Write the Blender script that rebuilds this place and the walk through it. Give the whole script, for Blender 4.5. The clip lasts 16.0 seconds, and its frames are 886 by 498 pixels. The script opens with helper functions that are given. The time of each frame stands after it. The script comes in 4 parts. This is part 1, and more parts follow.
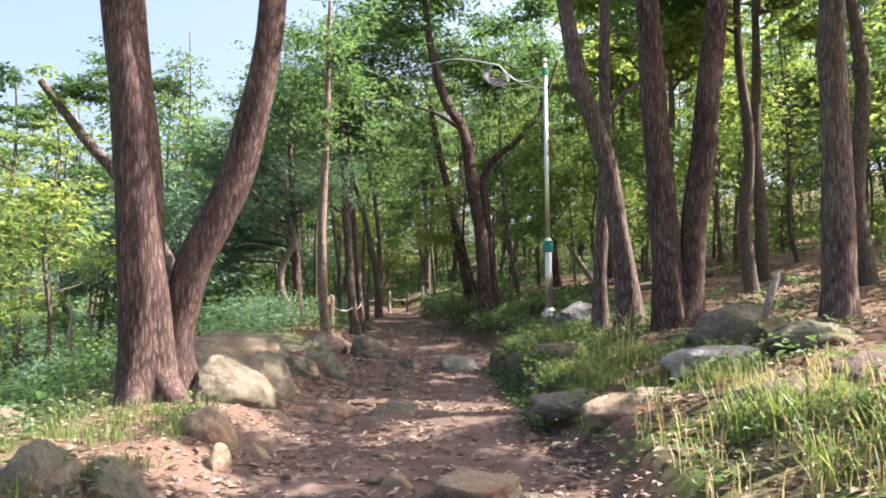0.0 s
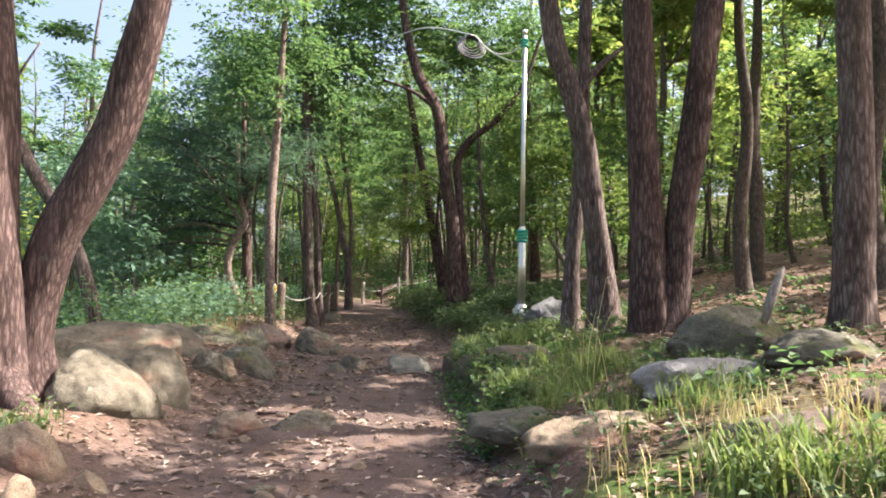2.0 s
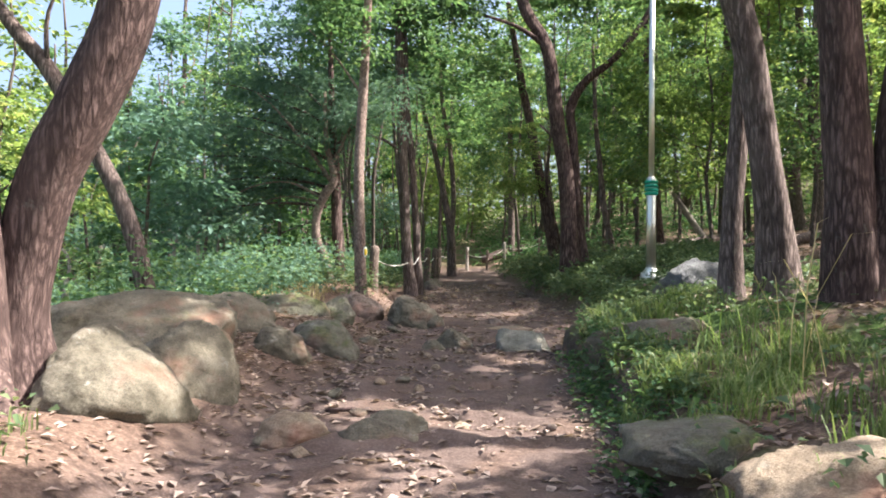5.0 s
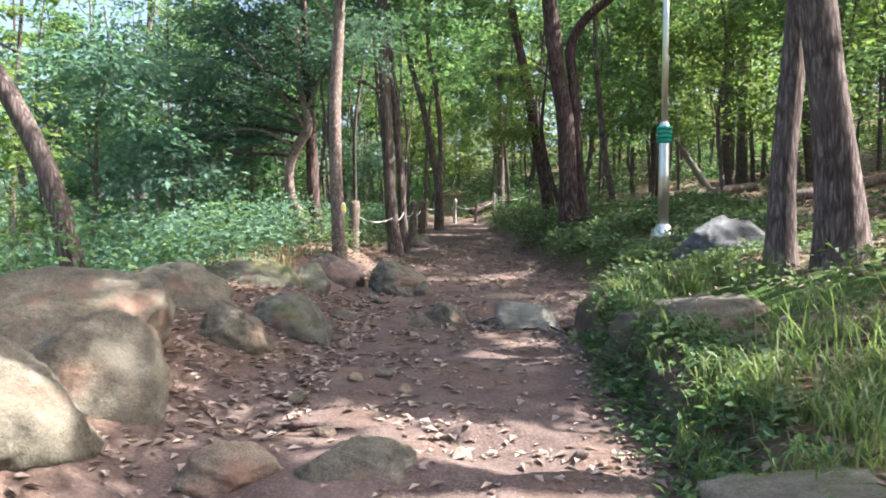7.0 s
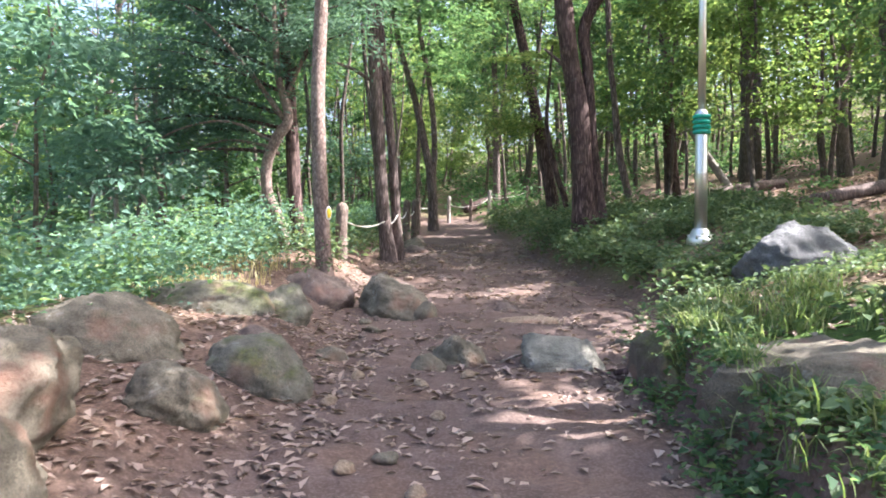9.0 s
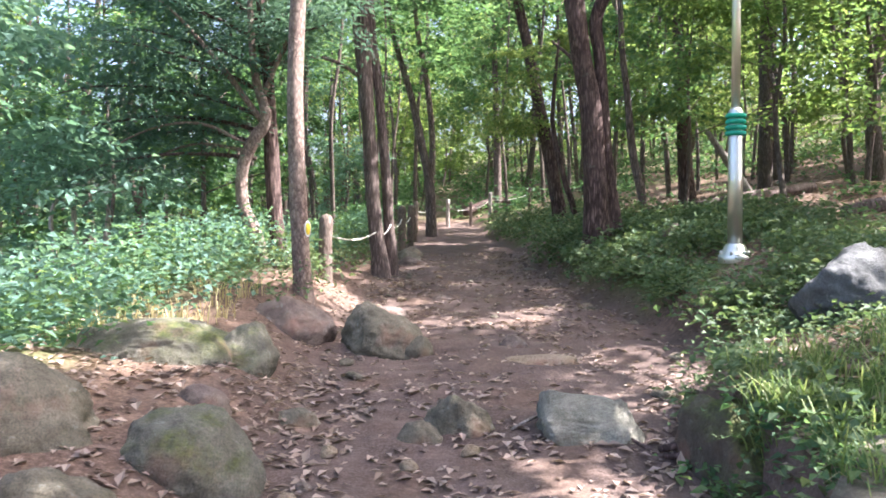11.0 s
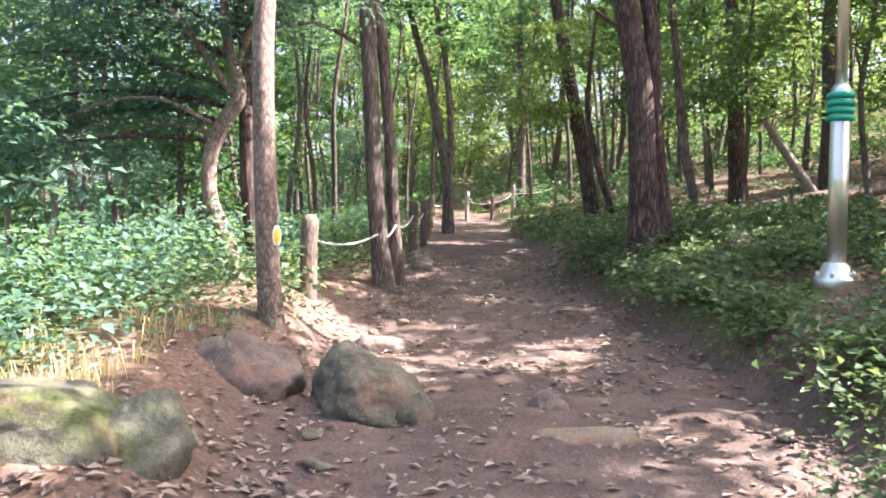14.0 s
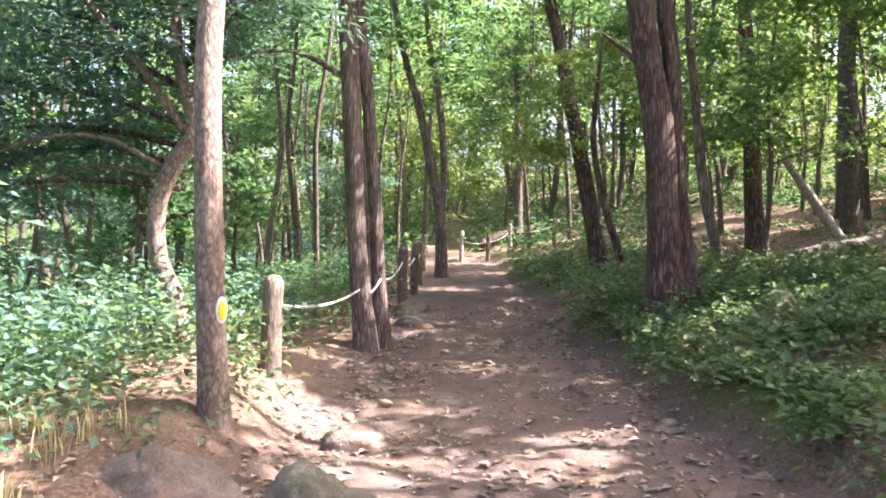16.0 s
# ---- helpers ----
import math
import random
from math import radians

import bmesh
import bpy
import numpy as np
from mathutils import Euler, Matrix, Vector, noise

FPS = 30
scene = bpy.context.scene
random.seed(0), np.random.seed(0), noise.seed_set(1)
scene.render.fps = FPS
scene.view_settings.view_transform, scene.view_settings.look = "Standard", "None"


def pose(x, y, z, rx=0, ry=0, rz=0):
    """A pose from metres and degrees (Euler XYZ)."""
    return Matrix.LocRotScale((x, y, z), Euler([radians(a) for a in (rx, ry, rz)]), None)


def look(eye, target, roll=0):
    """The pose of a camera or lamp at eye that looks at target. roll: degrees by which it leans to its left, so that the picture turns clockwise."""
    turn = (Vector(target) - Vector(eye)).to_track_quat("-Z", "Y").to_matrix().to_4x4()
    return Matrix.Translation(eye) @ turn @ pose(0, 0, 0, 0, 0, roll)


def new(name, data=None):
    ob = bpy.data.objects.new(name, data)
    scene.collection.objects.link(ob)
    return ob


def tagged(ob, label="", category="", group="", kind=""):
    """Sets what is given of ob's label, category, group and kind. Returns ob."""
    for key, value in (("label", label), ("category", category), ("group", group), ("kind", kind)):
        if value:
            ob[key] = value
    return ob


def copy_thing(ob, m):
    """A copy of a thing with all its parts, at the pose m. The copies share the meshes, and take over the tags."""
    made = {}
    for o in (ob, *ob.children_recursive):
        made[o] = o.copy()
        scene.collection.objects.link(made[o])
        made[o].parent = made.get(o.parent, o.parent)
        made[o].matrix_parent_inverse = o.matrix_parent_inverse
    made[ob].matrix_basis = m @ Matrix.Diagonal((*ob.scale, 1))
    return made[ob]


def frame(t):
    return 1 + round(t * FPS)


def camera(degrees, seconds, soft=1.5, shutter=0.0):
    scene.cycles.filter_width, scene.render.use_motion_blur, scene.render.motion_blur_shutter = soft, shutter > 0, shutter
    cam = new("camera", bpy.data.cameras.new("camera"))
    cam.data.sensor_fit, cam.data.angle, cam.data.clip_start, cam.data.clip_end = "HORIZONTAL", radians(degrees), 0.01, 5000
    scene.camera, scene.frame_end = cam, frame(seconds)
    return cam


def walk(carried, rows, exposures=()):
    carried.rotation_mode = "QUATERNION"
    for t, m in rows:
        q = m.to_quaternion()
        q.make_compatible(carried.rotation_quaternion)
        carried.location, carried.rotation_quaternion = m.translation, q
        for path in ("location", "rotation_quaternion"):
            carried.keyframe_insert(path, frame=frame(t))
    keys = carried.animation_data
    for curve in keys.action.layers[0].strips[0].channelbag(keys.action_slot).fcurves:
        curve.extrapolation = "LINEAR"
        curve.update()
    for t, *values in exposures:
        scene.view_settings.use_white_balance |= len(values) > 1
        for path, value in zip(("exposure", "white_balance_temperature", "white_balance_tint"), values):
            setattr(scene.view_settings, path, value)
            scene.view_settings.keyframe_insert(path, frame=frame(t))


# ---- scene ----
cam = camera(56.2, 16.0, 1.8, 0.3)
PATH = [
    (0, (-0.096, 0.093, 1.608), (-0.065, 2.082, 1.81), -0.4),
    (0.5, (0.088, 0.464, 1.591), (0.135, 2.455, 1.773), -0.1),
    (1, (0.218, 0.955, 1.591), (0.31, 2.947, 1.747), 0.4),
    (1.5, (0.327, 1.367, 1.621), (0.424, 3.358, 1.782), 0.5),
    (2, (0.511, 1.854, 1.665), (0.564, 3.844, 1.851), 1.3),
    (2.5, (0.559, 2.251, 1.626), (0.572, 4.241, 1.824), 2.2),
    (3, (0.523, 2.628, 1.663), (0.486, 4.617, 1.871), 2.2),
    (3.5, (0.519, 3.008, 1.602), (0.419, 4.996, 1.801), 1.7),
    (4, (0.48, 3.384, 1.676), (0.318, 5.37, 1.845), 1.5),
    (4.2, (0.452, 3.499, 1.664), (0.271, 5.485, 1.825), 1.6),
    (6.3, (0.345, 5.24, 1.771), (0.148, 7.23, 1.779), 0.6),
    (6.5, (0.298, 5.374, 1.844), (0.112, 7.366, 1.848), 0.7),
    (7, (0.219, 5.644, 1.845), (0.057, 7.637, 1.827), 0.7),
    (7.5, (0.168, 6.128, 1.835), (0.021, 8.122, 1.805), 0.7),
    (8, (0.091, 6.616, 1.92), (-0.047, 8.611, 1.882), 0.7),
    (8.5, (-0.114, 7.101, 2.043), (-0.244, 9.096, 2.004), 1.2),
    (9, (-0.121, 7.48, 2.02), (-0.255, 9.475, 1.992), 0.3),
    (9.2, (-0.114, 7.666, 2.037), (-0.246, 9.662, 2.012), -0.1),
    (11.5, (-0.196, 9.206, 2.262), (-0.332, 11.201, 2.223), 0.2),
    (12, (-0.183, 9.578, 2.254), (-0.317, 11.573, 2.204), 0.4),
    (12.5, (-0.198, 9.982, 2.357), (-0.314, 11.978, 2.301), 0.7),
    (13, (-0.167, 10.355, 2.316), (-0.291, 12.35, 2.258), 0.7),
    (13.5, (-0.151, 10.763, 2.395), (-0.311, 12.755, 2.335), 0.7),
    (14, (-0.261, 11.1, 2.432), (-0.443, 13.091, 2.375), 1.0),
    (14.5, (-0.315, 11.383, 2.499), (-0.514, 13.373, 2.46), 0.9),
    (15, (-0.234, 11.818, 2.511), (-0.436, 13.808, 2.495), 0.8),
    (15.5, (-0.162, 12.113, 2.583), (-0.351, 14.104, 2.587), 0.6),
    (16, (-0.361, 12.527, 2.688), (-0.531, 14.52, 2.71), 1.0),
]
walk(cam, [(t, look(eye, target, roll)) for t, eye, target, roll in PATH], [(0.0, 2.0, 6300, 18), (4.0, 1.98, 6150, 14), (7.0, 2.28, 5750, 13), (9.0, 2.68, 5700, 18), (12.0, 2.78, 5750, 18), (16.0, 3.0, 6050, 21)])

# ---- light ----
SUN_EL, SUN_AZ = radians(50), radians(86)
to_sun = Vector((math.sin(SUN_AZ) * math.cos(SUN_EL), math.cos(SUN_AZ) * math.cos(SUN_EL), math.sin(SUN_EL)))
world = bpy.data.worlds.new("sky")
scene.world = world
world.use_nodes = True
sky = world.node_tree.nodes.new("ShaderNodeTexSky")
sky.sky_type, sky.sun_disc, sky.sun_elevation, sky.sun_rotation = "NISHITA", False, SUN_EL, SUN_AZ
sky.air_density, sky.dust_density = 1.0, 7.0
world.node_tree.links.new(sky.outputs[0], world.node_tree.nodes["Background"].inputs[0])
world.node_tree.nodes["Background"].inputs[1].default_value = 0.112
sun = new("sun", bpy.data.lights.new("sun", "SUN"))
sun.data.energy, sun.data.angle, sun.data.color = 5.0, radians(0.53), (1.0, 0.93, 0.82)
sun.matrix_world = look(to_sun * 60, (0, 0, 0))

# ---- materials ----


class Mat:
    """A node material under construction."""

    def __init__(self, name):
        self.m = bpy.data.materials.new(name)
        self.m.use_nodes = True
        self.t = self.m.node_tree
        self.p = self.t.nodes["Principled BSDF"]
        self.out = self.t.nodes["Material Output"]

    def node(self, kind, **kw):
        n = self.t.nodes.new(kind)
        for k, v in kw.items():
            n.inputs[k].default_value = v
        return n

    def link(self, a, b):
        self.t.links.new(a, b)

    def coords(self, scale=(1, 1, 1)):
        c, mp = self.node("ShaderNodeTexCoord"), self.node("ShaderNodeMapping", Scale=scale)
        self.link(c.outputs["Object"], mp.inputs[0])
        return mp.outputs[0]

    def noise(self, scale, detail=4, rough=0.6, at=None, distort=0.0):
        n = self.node("ShaderNodeTexNoise", Scale=scale, Detail=detail, Roughness=rough, Distortion=distort)
        self.link(at or self.coords(), n.inputs["Vector"])
        return n.outputs["Fac"]

    def node_color(self, at):
        n = self.node("ShaderNodeTexNoise", Scale=0.8, Detail=3)
        self.link(at, n.inputs["Vector"])
        return n.outputs["Color"]

    def ramp(self, fac, *stops):
        r = self.node("ShaderNodeValToRGB")
        e = r.color_ramp.elements
        while len(e) < len(stops):
            e.new(0.5)
        for el, (p, c) in zip(e, stops):
            el.position, el.color = p, (*c, 1) if len(c) == 3 else c
        self.link(fac, r.inputs[0])
        return r.outputs[0]

    def mix(self, fac, a, b, kind="MIX"):
        n = self.t.nodes.new("ShaderNodeMix")
        n.data_type, n.blend_type = "RGBA", kind
        for sock, v in ((n.inputs[0], fac), (n.inputs[6], a), (n.inputs[7], b)):
            if hasattr(v, "default_value"):
                self.link(v, sock)
            else:
                sock.default_value = (*v, 1) if isinstance(v, tuple) else v
        return n.outputs[2]

    def bump(self, height, strength=0.5, distance=0.02, after=None):
        b = self.node("ShaderNodeBump", Strength=strength, Distance=distance)
        self.link(height, b.inputs["Height"])
        if after:
            self.link(after, b.inputs["Normal"])
        return b.outputs[0]

    def done(self, color=None, normal=None, rough=0.8, metal=0.0, spec=0.3):
        if color is not None:
            if isinstance(color, tuple):
                self.p.inputs["Base Color"].default_value = (*color, 1)
            else:
                self.link(color, self.p.inputs["Base Color"])
        if normal is not None:
            self.link(normal, self.p.inputs["Normal"])
        if isinstance(rough, float):
            self.p.inputs["Roughness"].default_value = rough
        else:
            self.link(rough, self.p.inputs["Roughness"])
        self.p.inputs["Metallic"].default_value = metal
        self.p.inputs["Specular IOR Level"].default_value = spec
        return self.m


def soil_material():
    m = Mat("forest_soil")
    dirt = m.ramp(m.noise(2.2, 6, 0.65), (0.3, (0.06, 0.04, 0.032)), (0.52, (0.10, 0.069, 0.056)), (0.75, (0.15, 0.107, 0.088)))
    dirt = m.mix(m.ramp(m.noise(55, 3), (0.45, (0, 0, 0)), (0.62, (0.5, 0.5, 0.5))), dirt, (0.20, 0.15, 0.125))
    litter = m.ramp(m.noise(26, 5, 0.75), (0.3, (0.05, 0.033, 0.024)), (0.5, (0.125, 0.08, 0.057)), (0.68, (0.24, 0.165, 0.12)))
    green = m.ramp(m.noise(30, 5, 0.7), (0.35, (0.025, 0.045, 0.012)), (0.6, (0.07, 0.115, 0.022)), (0.8, (0.15, 0.18, 0.04)))
    a = m.node("ShaderNodeAttribute")
    a.attribute_name = "cover"
    s = m.node("ShaderNodeSeparateColor")
    m.link(a.outputs["Color"], s.inputs[0])
    col = m.mix(s.outputs[0], dirt, litter)
    col = m.mix(s.outputs[1], col, green)
    n1 = m.bump(m.noise(9, 6, 0.7), 0.6, 0.04)
    n2 = m.bump(m.noise(70, 4, 0.7), 0.5, 0.008, n1)
    return m.done(col, n2, m.ramp(m.noise(6), (0.3, (0.8, 0.8, 0.8)), (0.7, (1, 1, 1))), spec=0.15)


def bark_material(name, dark, mid, light, scale=1.55, tall=3.0):
    m = Mat(name)
    at = m.coords((13 * scale, 13 * scale, tall * scale))
    plates = m.node("ShaderNodeTexVoronoi", Scale=1.7, Randomness=1.0)
    plates.feature = "DISTANCE_TO_EDGE"
    warp = m.mix(0.6, at, m.node_color(at), "ADD")
    m.link(warp, plates.inputs["Vector"])
    cracks = m.ramp(plates.outputs["Distance"], (0.0, (0.35, 0.35, 0.35)), (0.25, (1, 1, 1)))
    ridges = m.mix(0.5, m.noise(2.2, 7, 0.68, at, 0.9), cracks, "MULTIPLY")
    fine = m.noise(60, 4, 0.7)
    col = m.ramp(ridges, (0.2, dark), (0.42, mid), (0.66, light))
    patch = m.noise(1.6, 3)
    col = m.mix(m.ramp(patch, (0.45, (0, 0, 0)), (0.7, (0.55, 0.55, 0.55))), col, m.mix(0.5, col, light))
    lichen = m.ramp(m.noise(7, 5, 0.7), (0.62, (0, 0, 0)), (0.72, (0.35, 0.35, 0.35)))
    col = m.mix(lichen, col, (0.20, 0.21, 0.17))
    nrm = m.bump(ridges, 0.8, 0.022)
    nrm = m.bump(fine, 0.35, 0.006, nrm)
    return m.done(col, nrm, 0.9, spec=0.15)


def stone_material(name, a, b, c, moss=0.3, earth=0.0):
    m = Mat(name)
    col = m.ramp(m.noise(3.5, 7, 0.7), (0.3, a), (0.5, b), (0.72, c))
    speck = m.ramp(m.noise(95, 3, 0.8), (0.38, (0.55, 0.55, 0.55)), (0.6, (1.1, 1.1, 1.1)))
    col = m.mix(0.8, col, speck, "MULTIPLY")
    col = m.mix(m.ramp(m.noise(8, 5, 0.75), (0.6, (0, 0, 0)), (0.7, (0.5, 0.5, 0.5))), col, (0.40, 0.40, 0.35))
    if earth:
        col = m.mix(m.ramp(m.noise(2.0, 4, 0.6), (0.62 - earth, (0, 0, 0)), (0.78 - earth, (0.85, 0.85, 0.85))), col, (0.23, 0.115, 0.075))
    g = m.node("ShaderNodeNewGeometry")
    s = m.node("ShaderNodeSeparateXYZ")
    m.link(g.outputs["Normal"], s.inputs[0])
    up = m.ramp(s.outputs[2], (0.1, (0, 0, 0)), (0.8, (1, 1, 1)))
    spots = m.ramp(m.noise(2.6, 5, 0.65), (0.72 - 0.5 * moss, (0, 0, 0)), (0.86 - 0.45 * moss, (0.85, 0.85, 0.85)))
    mosscol = m.ramp(m.noise(40, 4), (0.35, (0.035, 0.05, 0.012)), (0.65, (0.12, 0.135, 0.03)))
    col = m.mix(m.mix(1.0, up, spots, "MULTIPLY"), col, mosscol)
    n = m.bump(m.noise(6, 9, 0.7), 1.0, 0.06)
    n = m.bump(m.noise(55, 5, 0.75), 0.6, 0.012, n)
    return m.done(col, n, 0.88, spec=0.25)


def leaf_material(name, stops, through_it=0.55, rough=0.55):
    m = Mat(name)
    g = m.node("ShaderNodeNewGeometry")
    o = m.node("ShaderNodeObjectInfo")
    add = m.node("ShaderNodeMath")
    add.operation = "MULTIPLY_ADD"
    m.link(o.outputs["Random"], add.inputs[0])
    add.inputs[1].default_value = 0.3
    mul = m.node("ShaderNodeMath")
    mul.operation = "MULTIPLY"
    m.link(g.outputs["Random Per Island"], mul.inputs[0])
    mul.inputs[1].default_value = 0.7
    m.link(mul.outputs[0], add.inputs[2])
    col = m.ramp(add.outputs[0], *stops)
    m.done(col, None, rough, spec=0.25)
    if through_it:
        tr = m.node("ShaderNodeBsdfTranslucent")
        m.link(m.mix(0.55, col, m.mix(1.0, col, (1.35, 1.3, 0.6), "MULTIPLY")), tr.inputs["Color"])
        mx = m.node("ShaderNodeMixShader", Fac=through_it)
        m.link(m.p.outputs[0], mx.inputs[1])
        m.link(tr.outputs[0], mx.inputs[2])
        m.link(mx.outputs[0], m.out.inputs[0])
    return m.m


SOIL = soil_material()
BARK_DARK = bark_material("reddish_dark_bark", (0.014, 0.009, 0.008), (0.065, 0.042, 0.036), (0.21, 0.145, 0.125), 1.0, 2.2)
BARK_GREY = bark_material("grey_brown_bark", (0.025, 0.018, 0.015), (0.10, 0.074, 0.063), (0.29, 0.225, 0.195), 1.05, 2.2)
BARK_PALE = bark_material("pale_bark", (0.06, 0.042, 0.034), (0.17, 0.122, 0.10), (0.35, 0.27, 0.225), 1.0, 6.5)
BARK_BACK = bark_material("forest_bark", (0.03, 0.023, 0.018), (0.09, 0.07, 0.056), (0.2, 0.165, 0.135), 1.0)
STONE = stone_material("grey_brown_stone", (0.10, 0.087, 0.06), (0.185, 0.16, 0.114), (0.29, 0.25, 0.185), 0.24, 0.06)
STONE_PALE = stone_material("lichen_pale_stone", (0.2, 0.19, 0.18), (0.34, 0.325, 0.31), (0.5, 0.48, 0.46), 0.08)
STONE_GREEN = stone_material("mossy_stone", (0.11, 0.10, 0.075), (0.18, 0.165, 0.125), (0.27, 0.25, 0.20), 0.55, 0.05)
STONE_MOSS = stone_material("dark_mossy_stone", (0.07, 0.055, 0.04), (0.12, 0.095, 0.07), (0.19, 0.16, 0.12), 0.85, 0.1)
STONE_TAN = stone_material("tan_stone", (0.22, 0.16, 0.105), (0.33, 0.255, 0.175), (0.45, 0.36, 0.26), 0.15, 0.12)
STONE_GREY = stone_material("pale_grey_stone", (0.16, 0.15, 0.115), (0.26, 0.245, 0.195), (0.37, 0.35, 0.285), 0.12)
STONE_DARK = stone_material("dark_lichen_stone", (0.07, 0.07, 0.066), (0.125, 0.124, 0.118), (0.25, 0.248, 0.24), 0.1)
STONE_RED = stone_material("earth_stained_stone", (0.12, 0.09, 0.075), (0.19, 0.145, 0.12), (0.29, 0.23, 0.19), 0.15, 0.06)
LEAF = leaf_material("broad_leaf", ((0.0, (0.040, 0.088, 0.042)), (0.45, (0.080, 0.155, 0.068)), (0.8, (0.143, 0.230, 0.099)), (1.0, (0.244, 0.289, 0.128))))
# Leaf green lightened and yellowed: the glow of backlit leaves is in the colour.
LEAF_SUNLIT = leaf_material("sunlit_leaf", ((0.0, (0.08, 0.135, 0.045)), (0.5, (0.145, 0.22, 0.07)), (0.85, (0.24, 0.30, 0.1)), (1.0, (0.35, 0.355, 0.15))), 0.6)
# Paler, bluer green: the haze over the left slope is mixed into the leaf.
LEAF_HAZE = leaf_material("haze_tinted_leaf", ((0.0, (0.06, 0.125, 0.095)), (0.5, (0.115, 0.205, 0.155)), (1.0, (0.18, 0.275, 0.205))), 0.5, 0.75)
# Dark needles with their green lifted to stand for veiling haze.
NEEDLE_HAZE = leaf_material("haze_pale_needle", ((0.0, (0.055, 0.105, 0.08)), (0.5, (0.10, 0.175, 0.135)), (1.0, (0.17, 0.245, 0.185))), 0.5)
COVER = leaf_material("ground_cover_leaf", ((0.0, (0.053, 0.093, 0.042)), (0.5, (0.111, 0.167, 0.078)), (0.85, (0.191, 0.235, 0.112)), (1.0, (0.339, 0.323, 0.195))), 0.4)
GRASS = leaf_material("grass_blade", ((0.0, (0.075, 0.125, 0.035)), (0.5, (0.15, 0.215, 0.07)), (0.85, (0.25, 0.295, 0.125)), (1.0, (0.42, 0.37, 0.25))), 0.45)
STRAW = leaf_material("dry_grass", ((0.0, (0.30, 0.24, 0.11)), (0.6, (0.42, 0.35, 0.18)), (1.0, (0.52, 0.46, 0.28))), 0.35)
DEAD = leaf_material("dead_leaf", ((0.0, (0.14, 0.098, 0.075)), (0.4, (0.26, 0.19, 0.148)), (0.8, (0.39, 0.305, 0.25)), (1.0, (0.54, 0.46, 0.40))), 0.15, 0.7)


def plain_material(name, color, rough, metal=0.0, spread=0.15, grain=30, relief=0.1):
    m = Mat(name)
    lo, hi = tuple(c * (1 - spread) for c in color), tuple(min(1, c * (1 + spread)) for c in color)
    col = m.ramp(m.noise(grain, 4), (0.35, lo), (0.65, hi))
    return m.done(col, m.bump(m.noise(grain * 3, 3), relief, 0.004), rough, metal, 0.5)


STEEL = plain_material("stainless_steel", (0.74, 0.72, 0.66), 0.38, 1.0, 0.06, 3, 0.02)
GREEN_BAND = plain_material("green_plastic", (0.012, 0.33, 0.22), 0.45, 0.0, 0.1, 20)
CABLE_PALE = plain_material("pale_grey_cable", (0.55, 0.56, 0.54), 0.5)
CABLE_DARK = plain_material("black_cable", (0.03, 0.032, 0.035), 0.5)
POST_WOOD = bark_material("weathered_post_wood", (0.05, 0.035, 0.026), (0.14, 0.105, 0.083), (0.25, 0.2, 0.165), 1.5)
ROPE = plain_material("pale_rope", (0.45, 0.42, 0.36), 0.85, 0.0, 0.3, 90, 0.6)
YELLOW = plain_material("yellow_tag", (0.78, 0.56, 0.03), 0.5)
WHITE = plain_material("white_tag_paint", (0.8, 0.79, 0.75), 0.5)
DEADWOOD = bark_material("bleached_dead_wood", (0.11, 0.09, 0.075), (0.27, 0.23, 0.195), (0.45, 0.40, 0.35), 1.3)

# ---- shapes ----


def clamp_step(a, b, v):
    u = np.clip((np.asarray(v, float) - a) / (b - a), 0, 1)
    return u * u * (3 - 2 * u)


def trail_edges(y):
    """The trail's left and right edge at y."""
    s = clamp_step
    bend = -0.75 * s(18.5, 25.5, y) - 0.9 * s(25, 34, y) - 0.8 * s(33, 44, y)
    right = 1.12 - 0.12 * s(10, 13, y) + 0.62 * s(14.5, 15.9, y) * (1 - s(16.8, 19.8, y)) + bend
    left = -1.4 - 0.35 * s(14.5, 16.5, y) * (1 - s(19.5, 23, y)) - 0.5 * (1 - s(4, 7.5, y)) - 0.15 * s(18, 22, y) + bend * 0.45
    return left, right


def base_height(x, y):
    """The lie of the land without its small unevenness; works on numbers and arrays."""
    x, y = np.asarray(x, float), np.asarray(y, float)
    s = clamp_step
    yy = np.clip(y, -40, 120)
    z = np.where(yy < 24, 0.07 * yy, 1.68 + 0.06 * (yy - 24)) + 0.09 * np.clip(yy - 43, 0, 60)
    left, right = trail_edges(y)
    d = x - right
    far = 1 - 0.45 * s(24, 29, y)
    steep = s(9.8, 11, y) * (1 - s(13.8, 15.2, y))
    z = z + far * ((0.36 + 0.06 * steep) * s(0, 1, d / (0.5 - 0.28 * steep)) + 0.32 * s(0.4, 1.7, d)) + 0.17 * np.clip(d - 1.5, 0, 60)
    d = left - x
    z = z + (0.3 + 0.13 * s(15.5, 17.5, y) * (1 - s(20, 22.5, y))) * s(0, 0.9, d) * (1 - 0.7 * s(19, 23, y)) + 0.28 * s(0.9, 2.0, d) * s(9.5, 11.5, y) * (1 - s(13.5, 15.5, y))
    return z - 0.3 * s(1.6, 3.6, d) * np.clip(d - 1.6, 0, 7.4) - 0.08 * np.clip(d - 9, 0, 60)


